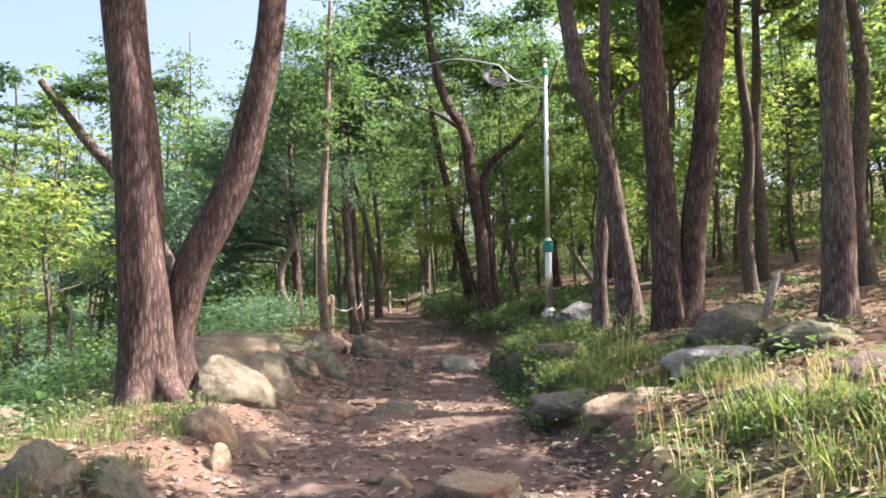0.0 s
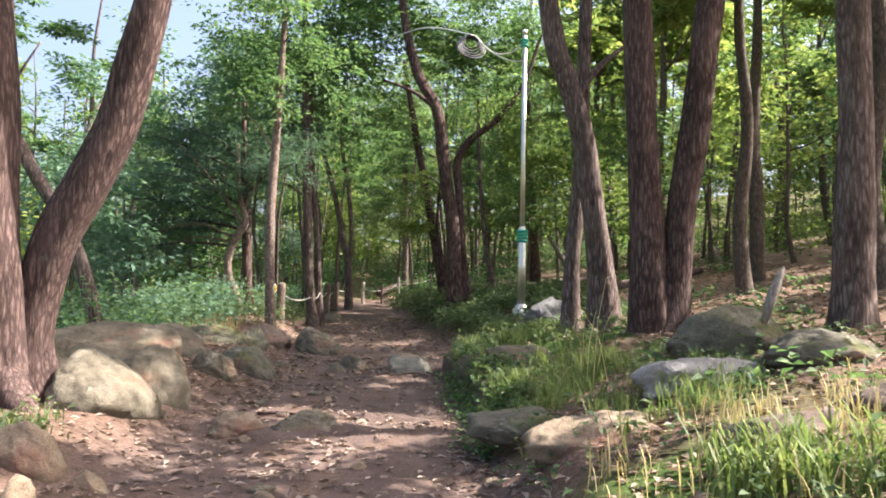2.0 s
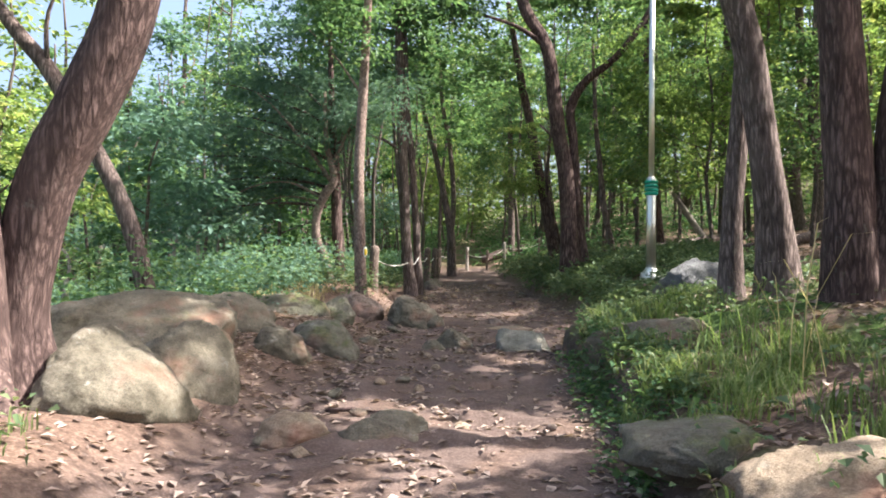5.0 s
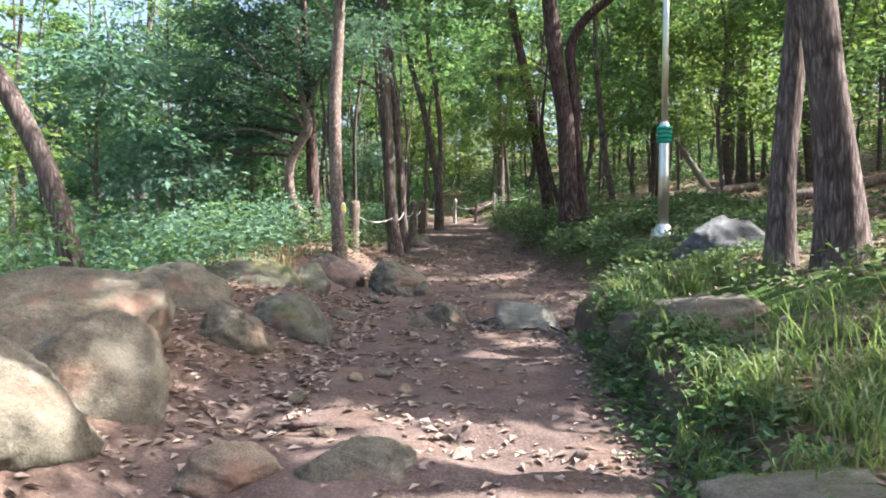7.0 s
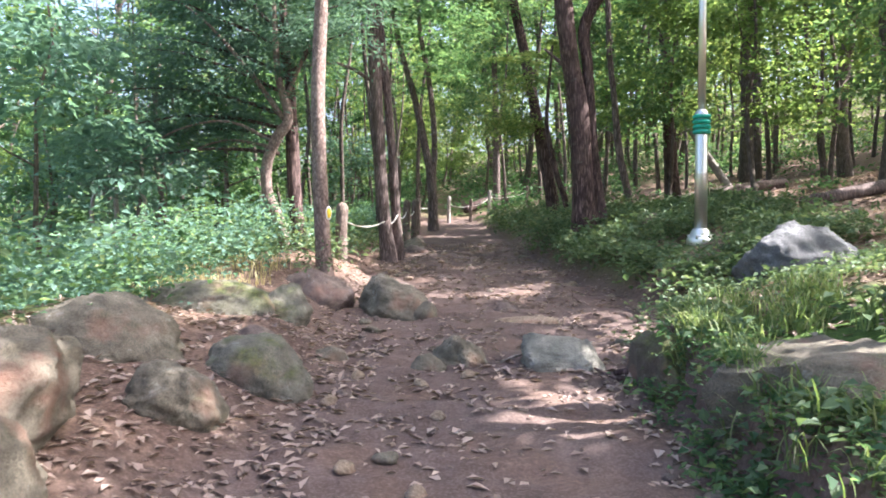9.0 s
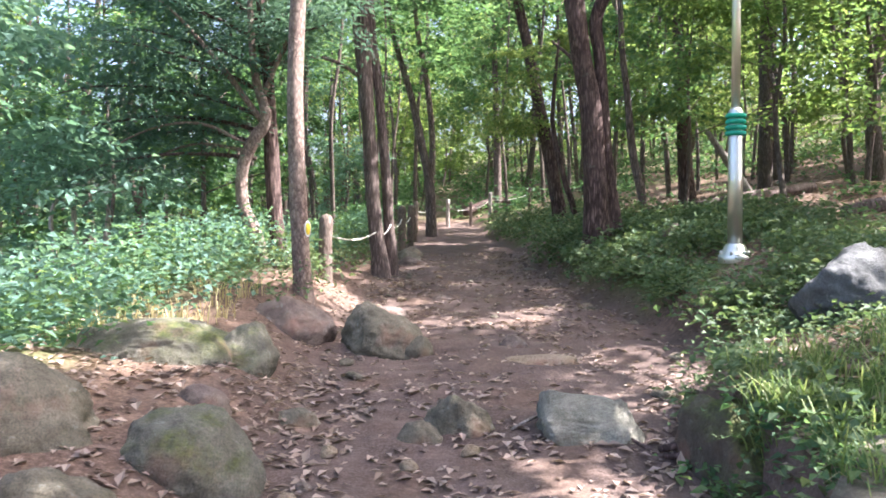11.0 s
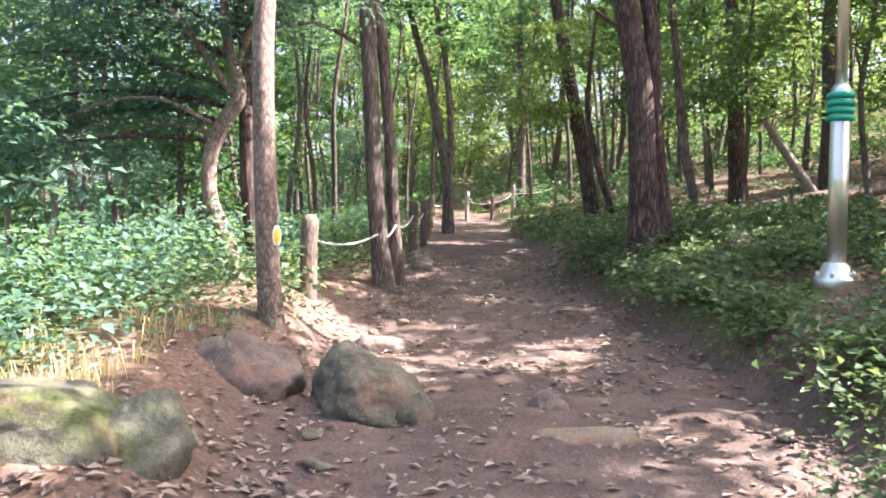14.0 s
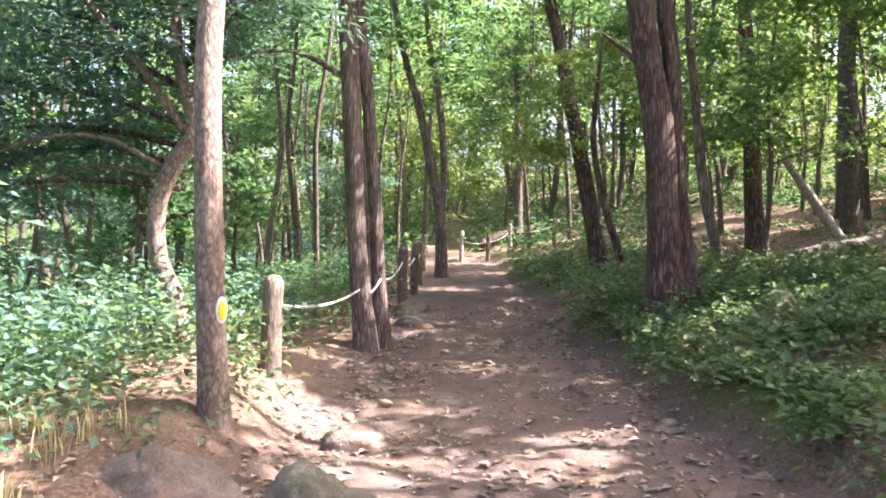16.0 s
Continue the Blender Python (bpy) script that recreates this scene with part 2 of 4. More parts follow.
def ground_z(x, y):
    """The ground's height at one place."""
    v = Vector((x, y, 0))
    left, right = trail_edges(y)
    on = 1.0 if left < x < right else 0.6
    z = float(base_height(x, y))
    if abs(x) < 12 and -4 < y < 50:
        z += on * (0.055 * noise.noise(Vector((x * 0.9, y * 2.1, 3))) + 0.042 * noise.noise(Vector((x * 2.4, y * 4.5, 7))) + 0.018 * noise.noise(v * 8))
    else:
        z += 0.25 * noise.noise(v * 0.2)
    return z


def mesh_from(name, verts, faces, material, smooth=True):
    """A mesh from an array of places and an array of triangles or quads."""
    me = bpy.data.meshes.new(name)
    verts, faces = np.asarray(verts, np.float32), np.asarray(faces, np.int32)
    k = faces.shape[1]
    me.vertices.add(len(verts))
    me.vertices.foreach_set("co", verts.ravel())
    me.loops.add(faces.size)
    me.loops.foreach_set("vertex_index", faces.ravel())
    me.polygons.add(len(faces))
    me.polygons.foreach_set("loop_start", np.arange(0, faces.size, k, dtype=np.int32))
    me.update(calc_edges=True)
    me.polygons.foreach_set("use_smooth", np.full(len(faces), smooth))
    me.materials.append(material)
    me.update()
    return me


def part(name, me, parent, label="", m=None):
    """A mesh as one part under a thing."""
    ob = new(name, me)
    ob.parent = parent
    if m is not None:
        ob.matrix_basis = m
    return tagged(ob, label)


def thing(name, place, label, category, group="", kind=""):
    """An empty at the base of a thing with parts."""
    ob = new(name)
    ob.location = place
    ob.empty_display_size = 0.1
    return tagged(ob, label, category, group, kind)


def spline(points, step):
    """Even samples of a smooth curve through points of any number of values."""
    p = np.asarray(points, float)
    p = np.vstack([2 * p[0] - p[1], p, 2 * p[-1] - p[-2]])
    out = []
    for i in range(1, len(p) - 2):
        a, b, c, d = p[i - 1:i + 3]
        n = max(1, int(np.linalg.norm(c[:3] - b[:3]) / step))
        for k in range(n):
            t = k / n
            out.append(0.5 * (2 * b + (c - a) * t + (2 * a - 5 * b + 4 * c - d) * t * t + (3 * b - a - 3 * c + d) * t ** 3))
    out.append(p[-2])
    return np.array(out)


def tube(name, points, material, seg=12, step=0.12, knobs=0.05, flare=0.0, seed=0, cap=True):
    """A round, uneven, tapered stem along points of (x, y, z, radius)."""
    c = spline(points, step)
    rng = np.random.RandomState(seed)
    n = len(c)
    tang = np.gradient(c[:, :3], axis=0)
    tang /= np.linalg.norm(tang, axis=1)[:, None]
    u = np.cross(tang[0], [0.3, 1, 0.1])
    th = np.linspace(0, 2 * np.pi, seg, endpoint=False)
    ph = rng.rand(6) * 6.28
    run = np.concatenate([[0], np.cumsum(np.linalg.norm(np.diff(c[:, :3], axis=0), axis=1))])
    verts = np.zeros((n, seg, 3))
    for i in range(n):
        u = u - tang[i] * (u @ tang[i])
        u /= np.linalg.norm(u)
        v = np.cross(tang[i], u)
        h = run[i]
        r = c[i, 3] * (1 + knobs * (np.sin(3 * th + ph[0] + h * 1.3) * 0.6 + np.sin(5 * th + ph[1] - h * 2.1) * 0.5 + np.sin(2 * th + ph[2] + h * 3.3) * 0.6))
        if seg >= 20:
            r = r * (1 + knobs * 0.45 * np.sin(11 * th + ph[3] + 1.7 * np.sin(h * 2.3 + ph[4])) * (0.6 + 0.4 * np.sin(h * 9 + 4 * th)))
        if flare:
            r = r * (1 + flare * math.exp(-h / 0.28) * (0.75 + 0.5 * np.sin(4 * th + ph[5])))
        verts[i] = c[i, :3] + np.outer(np.cos(th) * r, u) + np.outer(np.sin(th) * r, v)
    i, j = np.meshgrid(np.arange(n - 1), np.arange(seg), indexing="ij")
    a, b = i * seg + j, i * seg + (j + 1) % seg
    f = np.stack([a, b, b + seg, a + seg], -1).reshape(-1, 4)
    verts = verts.reshape(-1, 3)
    if cap:
        m = len(verts)
        verts = np.vstack([verts, c[-1, :3] + tang[-1] * c[-1, 3] * 0.3, c[0, :3]])
        k = np.arange(seg)
        top, k2 = (n - 1) * seg, (k + 1) % seg
        f = np.vstack([f, np.stack([top + k, top + k2, np.full(seg, m), np.full(seg, m)], -1)[:, [0, 1, 2, 2]], np.stack([k2, k, np.full(seg, m + 1), np.full(seg, m + 1)], -1)[:, [0, 1, 2, 2]]])
        quads = f[f[:, 2] != f[:, 3]]
        tris = f[f[:, 2] == f[:, 3]][:, :3]
        f = np.vstack([quads[:, [0, 1, 2]], quads[:, [0, 2, 3]], tris])
    return mesh_from(name, verts, f, material)


def blades(name, root, way, up, length, width, material, fold=0.25, curl=0.0):
    """Many small leaves as folded diamonds: arrays of roots, directions, normals, lengths, widths."""
    n = len(root)
    way = way / np.linalg.norm(way, axis=1)[:, None]
    side = np.cross(way, up)
    side /= np.linalg.norm(side, axis=1)[:, None] + 1e-9
    nrm = np.cross(side, way)
    L, W = length[:, None], width[:, None]
    v = np.zeros((n, 4, 3))
    v[:, 0] = root
    v[:, 2] = root + way * L - nrm * L * curl
    mid = root + way * L * 0.42
    v[:, 1] = mid + side * W * 0.5 + nrm * W * fold
    v[:, 3] = mid - side * W * 0.5 + nrm * W * fold
    k = np.arange(n)[:, None] * 4
    f = np.concatenate([k + np.array([[0, 1, 2]]), k + np.array([[0, 2, 3]])]).reshape(-1, 3)
    return mesh_from(name, v.reshape(-1, 3), f, material, False)


def unit(rng, n):
    v = rng.normal(size=(n, 3))
    return v / np.linalg.norm(v, axis=1)[:, None]


def sprays(centres, rng, each, spread, flat=0.3, leaf=0.1, lean=0.55):
    """Roots, directions, normals and sizes of leaves in flat sprays round the centres."""
    n = len(centres) * each
    c = np.repeat(centres, each, axis=0)
    tilt = np.repeat(unit(rng, len(centres)) * 0.3, each, axis=0)
    off = rng.normal(size=(n, 3)) * spread * np.array([0.55, 0.55, 0.55 * flat])
    off[:, 2] += (off[:, 0] * tilt[:, 0] + off[:, 1] * tilt[:, 1]) - 0.12 * (off[:, 0] ** 2 + off[:, 1] ** 2) / max(spread, 0.1)
    way = off * np.array([1, 1, 0.3]) + unit(rng, n) * 0.35 * spread
    way[:, 2] -= 0.15 * spread
    up = np.array([0, 0, 1.0]) + unit(rng, n) * lean
    size = leaf * (0.6 + 0.7 * rng.rand(n))
    return c + off, way, up, size, size * (0.5 + 0.25 * rng.rand(n))


def crown_mesh(name, seed, radius, low, high, count, each, material, leaf=0.11, spread=0.6, hollow=0.35):
    """A crown of leaf sprays along limbs that fan out, uneven in outline and open between the limbs."""
    rng = np.random.RandomState(seed)
    arms = max(7, count // 7)
    tip = unit(rng, arms) * (0.6 + 0.5 * rng.rand(arms))[:, None]
    which = rng.randint(arms, size=count)
    f = hollow + (1.05 - hollow) * rng.rand(count) ** 0.7
    c = tip[which] * f[:, None] + rng.normal(size=(count, 3)) * np.array([0.13, 0.13, 0.07])
    c[:, 2] -= 0.12 * f * f
    c = c * np.array([radius, radius, (high - low) / 2])
    c[:, 2] += (high + low) / 2
    return blades(name, *sprays(c, rng, each, spread, 0.22, leaf), material)


def rock_mesh(name, size, seed, material, cuts=7, detail=4, rough=0.17, square=1.0):
    """A weathered stone of that size with broken, rounded faces."""
    rng = np.random.RandomState(seed)
    bm = bmesh.new()
    bmesh.ops.create_icosphere(bm, subdivisions=detail, radius=1)
    v = np.array([w.co[:] for w in bm.verts])
    f = np.array([[w.index for w in t.verts] for t in bm.faces])
    bm.free()
    if square < 1:
        v = np.sign(v) * np.abs(v) ** square
        v /= np.abs(v).max()
    for _ in range(cuts):
        n = rng.normal(size=3)
        n /= np.linalg.norm(n)
        h = v @ n - (0.62 + 0.3 * rng.rand())
        v -= np.outer(np.where(h > 0, h * (0.95 if cuts > 6 else 0.75), 0), n)
    off, lean = rng.rand(3) * 50, rng.uniform(-0.28, 0.28, 2)
    for i in range(len(v)):
        q = Vector(v[i] * 1.3 + off)
        k = 1 + rough * 0.8 * noise.noise(q * 0.6) + rough * noise.noise(q) + rough * 0.45 * noise.noise(q * 2.7) + rough * 0.28 * noise.noise(q * 6.5) + rough * 0.14 * noise.noise(q * 14) - rough * 0.25 * abs(noise.noise(q * 1.7 + Vector((9, 3, 1))))
        v[i] *= k
    v[:, :2] *= 1 - (0.22 if square > 0.5 else 0.1) * np.clip(v[:, 2:], -0.2, 1)
    if square > 0.5:
        v[:, 2] += lean[0] * v[:, 0] + lean[1] * v[:, 1]
    lo, hi = v.min(0), v.max(0)
    v = (v - (lo + hi) / 2) / (hi - lo) * np.array(size)
    return mesh_from(name, v, f, material)


# ---- ground ----


def axis(parts):
    """Grid lines from stretches of (start, end, step)."""
    return np.concatenate([np.arange(a, b, s) for a, b, s in parts] + [[parts[-1][1]]])


def build_ground():
    xs = axis([(-900, -100, 100), (-100, -24, 6), (-24, -8, 0.8), (-8, -3.4, 0.16), (-3.4, 4.2, 0.055), (4.2, 9, 0.16), (9, 24, 0.8), (24, 100, 6), (100, 900, 100)])
    ys = axis([(-900, -100, 100), (-100, -20, 8), (-20, 2, 0.7), (2, 22, 0.06), (22, 42, 0.14), (42, 80, 0.8), (80, 140, 6), (140, 1000, 100)])
    gx, gy = np.meshgrid(xs, ys)
    z = np.array([ground_z(x, y) for x, y in zip(gx.ravel(), gy.ravel())])
    v = np.stack([gx.ravel(), gy.ravel(), z], -1)
    nx, ny = len(xs), len(ys)
    j, i = np.meshgrid(np.arange(ny - 1), np.arange(nx - 1), indexing="ij")
    a = (j * nx + i).ravel()
    me = mesh_from("ground", v, np.stack([a, a + 1, a + nx + 1, a + nx], -1), SOIL)
    left, right = trail_edges(v[:, 1])
    wob = np.array([0.18 * noise.noise(Vector((p[0] * 1.5, p[1] * 1.5, 5))) for p in v])
    dr, dl = v[:, 0] - right + wob, left - v[:, 0] + wob
    off = np.maximum(clamp_step(-0.1, 0.35, dr), clamp_step(0.0, 0.8, dl))
    patch = np.array([noise.noise(Vector((p[0] * 0.8, p[1] * 0.8, 11))) for p in v])
    spots = np.array([noise.noise(Vector((p[0] * 2.1, p[1] * 1.3, 21))) for p in v])
    green = np.maximum(clamp_step(0.05, 0.5, dr) * clamp_step(-0.25, 0.25, patch) * (1 - 0.92 * clamp_step(1.8, 3.6, dr)), clamp_step(1.2, 2.4, dl) * 0.9)
    off = np.maximum(np.maximum(off, 0.55 * clamp_step(0.1, 0.4, spots)), clamp_step(40.5, 43.5, v[:, 1]))
    green = np.maximum(green, 0.7 * clamp_step(41, 46, v[:, 1]) * clamp_step(-0.3, 0.2, patch))
    col = me.color_attributes.new("cover", "FLOAT_COLOR", "POINT")
    col.data.foreach_set("color", np.stack([off, green, off * 0, off * 0 + 1], -1).astype(np.float32).ravel())
    tagged(new("ground", me), "brown dirt trail with leaf litter and mossy banks", "ground", kind="structure")


build_ground()

# ---- stones ----


def stone(name, x, y, size, material, label, turn=0, sink=0.25, seed=1, cuts=7, detail=4, tilt=(0, 0), group="", dz=0.0):
    if sink < 0.42:
        size, sink = (size[0], size[1], size[2] * (1 - sink) / 0.58), 0.42
    ob = new(name, rock_mesh(name, size, seed, material, cuts, detail, square=0.3 if "slab" in label else 0.55 if "flat" in label else 1.0))
    z = float(base_height(x, y)) + dz - 0.04 + size[2] * (0.5 - sink)
    ob.matrix_world = pose(x, y, z, tilt[0], tilt[1], turn)
    if "tilted" in label:
        ob.matrix_world = pose(x, y, z, 16, -4, turn)
    return tagged(ob, label, "rock", group)


EDGE = "rocks along the trail"
for row in (
    ("boulder", -2.3, 9.45, (1.1, 1.25, 0.62), STONE, "large smooth grey-brown boulder with sunlit top beside the trail", 20, 0.2, 3, 3, 5),
    ("boulder", -2.12, 10.2, (0.8, 1.05, 0.62), STONE, "rounded grey boulder leaning on a larger one", -15, 0.22, 8, 3, 5),
    ("boulder", -2.95, 10.95, (1.8, 1.9, 0.8), STONE, "broad flat grey boulder at the edge of the slope", 10, 0.4, 12, 6, 5),
    ("boulder", -2.8, 12.95, (1.15, 0.9, 0.5), STONE, "low grey boulder with leaves against it", 5, 0.3, 14, 6, 5),
    ("rock", -1.95, 12.1, (0.64, 0.66, 0.4), STONE, "oval grey rock beside the trail", 35, 0.2, 17, 4, 5),
    ("rock", -1.8, 13.1, (0.84, 0.7, 0.46), STONE_GREEN, "rounded rock with patches of moss", -20, 0.25, 21, 5, 5),
    ("rock", -2.25, 16.85, (0.98, 0.7, 0.5), STONE_RED, "brown rock with mossy back stained with red earth", 8, 0.22, 25, 6, 5),
    ("rock", -1.25, 16.8, (0.98, 0.84, 0.62), STONE, "rounded grey-brown rock at the trail's edge", -10, 0.22, 28, 6, 5),
    ("rock", -0.93, 16.55, (0.3, 0.28, 0.28), STONE, "small brown rock leaning on a bigger one", 15, 0.25, 29, 6, 4),
    ("rock", -0.42, 14.2, (0.52, 0.46, 0.4), STONE, "broken angular grey rock set in the trail", 25, 0.3, 31, 9, 5),
    ("rock", -0.66, 14.02, (0.3, 0.3, 0.24), STONE, "small angular rock set in the trail", -12, 0.3, 32, 9, 4),
    ("rock", 0.38, 14.2, (0.74, 0.66, 0.42), STONE_GREY, "flat-topped pale grey rock slab tilted in the trail", -6, 0.34, 34, 4, 5),
    ("rock", -1.15, 9.65, (0.54, 0.44, 0.36), STONE_TAN, "low tan rock half buried in the trail", 12, 0.38, 36, 6, 5),
    ("rock", -0.5, 9.72, (0.66, 0.46, 0.36), STONE, "flat grey rock half buried in the trail", -8, 0.38, 38, 8, 5),
    ("rock", -1.78, 6.8, (0.24, 0.22, 0.3), STONE_TAN, "small pale rock standing at the trail's edge", 20, 0.2, 41, 7, 4),
    ("rock", -1.6, 7.45, (0.28, 0.24, 0.2), STONE_TAN, "small tan rock at the trail's edge", -15, 0.2, 42, 7, 4),
    ("rock", -2.0, 7.35, (0.52, 0.46, 0.42), STONE_TAN, "rounded tan rock under the roots of a tree", 5, 0.25, 44, 6, 5),
    ("rock", 0.27, 6.3, (0.76, 0.5, 0.32), STONE_TAN, "flat tan rock in the middle of the trail", 5, 0.32, 46, 7, 5),
    ("rock", -0.36, 6.5, (0.3, 0.25, 0.26), STONE_TAN, "angular brown rock in the trail", 30, 0.3, 48, 9, 4),
    ("rock", -2.55, 5.4, (0.52, 0.46, 0.44), STONE_GREEN, "mossy rock among grass beside the trail", 12, 0.25, 51, 6, 5),
    ("rock", -2.15, 5.65, (0.48, 0.42, 0.42), STONE_GREEN, "mossy rock beside the trail", -30, 0.25, 53, 6, 5),
    ("rock", -4.3, 8.4, (0.9, 0.7, 0.55), STONE, "grey rock in the shade behind a tree", 40, 0.25, 55, 6, 4),
    ("rock", -4.0, 7.2, (0.6, 0.5, 0.4), STONE, "grey rock in the shade beside leaf litter", 10, 0.25, 56, 6, 4),
    ("rock", 1.72, 7.6, (1.0, 0.66, 0.34), STONE_TAN, "flat-topped tan rock on the grassy bank", -8, 0.3, 58, 7, 5),
    ("rock", 1.4, 8.62, (1.0, 0.62, 0.36), STONE_GREEN, "low flat mossy rock on the bank", 6, 0.3, 60, 6, 5),
    ("rock", 2.75, 8.4, (1.3, 0.55, 0.3), STONE_PALE, "low flat-sided pale grey rock ridge in bright sun", 22, 0.25, 62, 8, 5),
    ("boulder", 3.8, 8.4, (1.2, 0.75, 0.42), STONE_GREEN, "mossy boulder among ferns on the bank", -8, 0.28, 64, 5, 5),
    ("boulder", 3.6, 9.8, (1.5, 0.8, 0.6), STONE_GREEN, "long rounded boulder in front of twin trunks", 5, 0.25, 66, 4, 5),
    ("rock", 2.6, 6.45, (0.85, 0.5, 0.28), STONE_RED, "flat brown rock with a broken face in the grass", 10, 0.3, 68, 9, 5),
    ("rock", 3.35, 6.5, (0.9, 0.55, 0.36), STONE_RED, "low brown rock among grass", -14, 0.35, 70, 8, 4),
    ("boulder", 1.27, 13.5, (0.86, 1.4, 0.8), STONE_MOSS, "flat mossy boulder overhanging the trail's edge", 8, 0.84, 72, 6, 5),
    ("boulder", 1.65, 12.1, (1.3, 1.4, 0.8), STONE, "broad flat rock overhung by grass on the bank", -12, 0.84, 74, 7, 5),
    ("boulder", 2.85, 15.7, (1.35, 1.1, 0.95), STONE_DARK, "dark grey boulder with pale lichen beside a trunk", 20, 0.42, 76, 8, 5),
    ("rock", 2.45, 21.4, (0.42, 0.34, 0.34), STONE_RED, "small pinkish rock among ground cover", 0, 0.2, 78, 6, 4),
    ("boulder", -2.8, 15.05, (1.5, 1.0, 0.5), STONE_GREEN, "flat mossy ledge of rock beside the trail", 8, 0.4, 80, 5, 5),
    ("rock", -2.1, 15.0, (0.52, 0.6, 0.48), STONE_GREEN, "sloping mossy rock at the trail's edge", -25, 0.3, 82, 6, 5),
    ("rock", -2.03, 13.95, (0.36, 0.3, 0.22), STONE_RED, "small reddish rock among fallen leaves", 20, 0.3, 84, 7, 4),
    ("rock", -1.54, 14.3, (0.42, 0.3, 0.2), STONE, "small flat rock half buried in dirt", 10, 0.35, 86, 7, 4),
    ("rock", 0.14, 16.3, (0.8, 0.32, 0.16), STONE_TAN, "long low tan rock across the trail", 4, 0.4, 88, 6, 4),
    ("rock", -0.05, 16.9, (0.34, 0.28, 0.26), STONE_RED, "small brown rock in the trail", 10, 0.4, 90, 7, 4),
    # the next three rocks stand in for a pile of dark logs
    ("rock", -1.75, 24.4, (0.7, 0.4, 0.26), STONE_RED, "low brown rock in place of a dark log near the fence", 15, 0.25, 92, 6, 4),
    ("rock", -1.95, 25.2, (0.6, 0.4, 0.3), STONE, "grey rock in place of a dark log near the fence", -20, 0.25, 94, 6, 4),
    ("rock", -2.05, 26.1, (0.6, 0.45, 0.34), STONE, "grey rock in place of piled dark logs beside the fence", 30, 0.25, 96, 6, 4),
    ("rock", -0.95, 19.9, (0.34, 0.3, 0.16), STONE_RED, "small rock at the trail's edge", 0, 0.3, 97, 6, 4),
    ("rock", -1.5, 18.6, (0.55, 0.4, 0.24), STONE_RED, "flat rock among leaves beside a trunk", 0, 0.35, 98, 6, 4),
):
    n, x, y, size, mat, label, turn, sink, seed, cuts, detail = row
    rise = 0.1 if "broad flat rock overhung" in label else -0.1 if "flat mossy boulder" in label or "mossy back" in label else 0.0
    stone(n, x, y, size, mat, label, turn, sink, seed, cuts, detail, group=EDGE, dz=rise)

rng = np.random.RandomState(5)
pebbles = [rock_mesh("stone", s, 200 + k, (STONE, STONE_TAN, STONE_RED)[k % 3], 7, 3) for k, s in enumerate(((0.11, 0.09, 0.06), (0.16, 0.11, 0.08), (0.09, 0.08, 0.06), (0.2, 0.14, 0.08), (0.13, 0.12, 0.09)))]
for k in range(90):
    y = 3.5 + 22 * rng.rand() ** 1.2
    l, r = trail_edges(y)
    side = rng.rand()
    x = float(l + (r - l) * (rng.rand() if side < 0.45 else (0.1 * rng.rand() if side < 0.75 else 1 - 0.08 * rng.rand())))
    ob = new("stone", pebbles[k % 5])
    ob.matrix_world = pose(x, y, ground_z(x, y) + 0.012, rng.rand() * 20, rng.rand() * 20, rng.rand() * 360)
    tagged(ob, "small loose stone lying on the dirt trail", "stone", "loose stones on the trail")

# ---- trees ----


def limb_points(base, way, length, r, rng, bends=4, rise=0.25):
    """A limb that wanders from its base."""
    p, d, out = np.array(base, float), np.array(way, float), []
    for k in range(bends + 1):
        out.append((*p, max(0.008, r * (1 - 0.8 * k / bends))))
        d = d + rng.normal(size=3) * 0.22 + np.array([0, 0, rise * 0.4])
        d /= np.linalg.norm(d)
        p = p + d * length / bends
    return out


CROWNS = [crown_mesh("crown", 11 + k, 3.1 + 0.3 * (k % 3), 0.0, 6.5, 28, 92, (LEAF, LEAF_SUNLIT, LEAF_SUNLIT, LEAF)[k], 0.19, 0.42) for k in range(4)]


CROWNS += [crown_mesh("crown", 31 + k, 2.9, 0.0, 6.0, 150, 36, (LEAF, LEAF_HAZE)[k], 0.17, 0.5) for k in range(2)]
LAYERS = crown_mesh("crown", 41, 2.2, 0.0, 2.2, 46, 60, LEAF_SUNLIT, 0.13, 0.75, 0.2)
CROWNS.append(LAYERS)


def tree(stems, label, bark, limbs=(), crown=None, top=None, seg=24, step=0.07, flare=0.5, seed=0, knobs=0.05, limb_label=""):
    """A tree from stems, each a list of (x, y, z, radius) from the ground up; limbs alike; the crown index and its place."""
    x, y = stems[0][0][:2]
    base = Vector((x, y, float(base_height(x, y))))
    root = thing("tree", base, label, "tree")

    def local(pts):
        return [(px - base.x, py - base.y, pz - base.z, r * 0.92) for px, py, pz, r in pts]

    for k, pts in enumerate(stems):
        pts = local(pts)
        pts = [(pts[0][0], pts[0][1], min(pts[0][2], 0) - 0.25, pts[0][3])] + pts
        part("trunk", tube("trunk", pts, bark, seg, step, knobs, flare, seed + k), root)
    for k, pts in enumerate(limbs):
        part("limb", tube("limb", local(pts), bark, 10, 0.15, 0.06, 0, seed + 40 + k), root, limb_label)
    for which, place, size in crown or ():
        part("crown", CROWNS[which], root, "", pose(place[0] - base.x, place[1] - base.y, place[2] - base.z, 0, 0, 70 * seed) @ Matrix.Diagonal((*size, 1)))
    return root


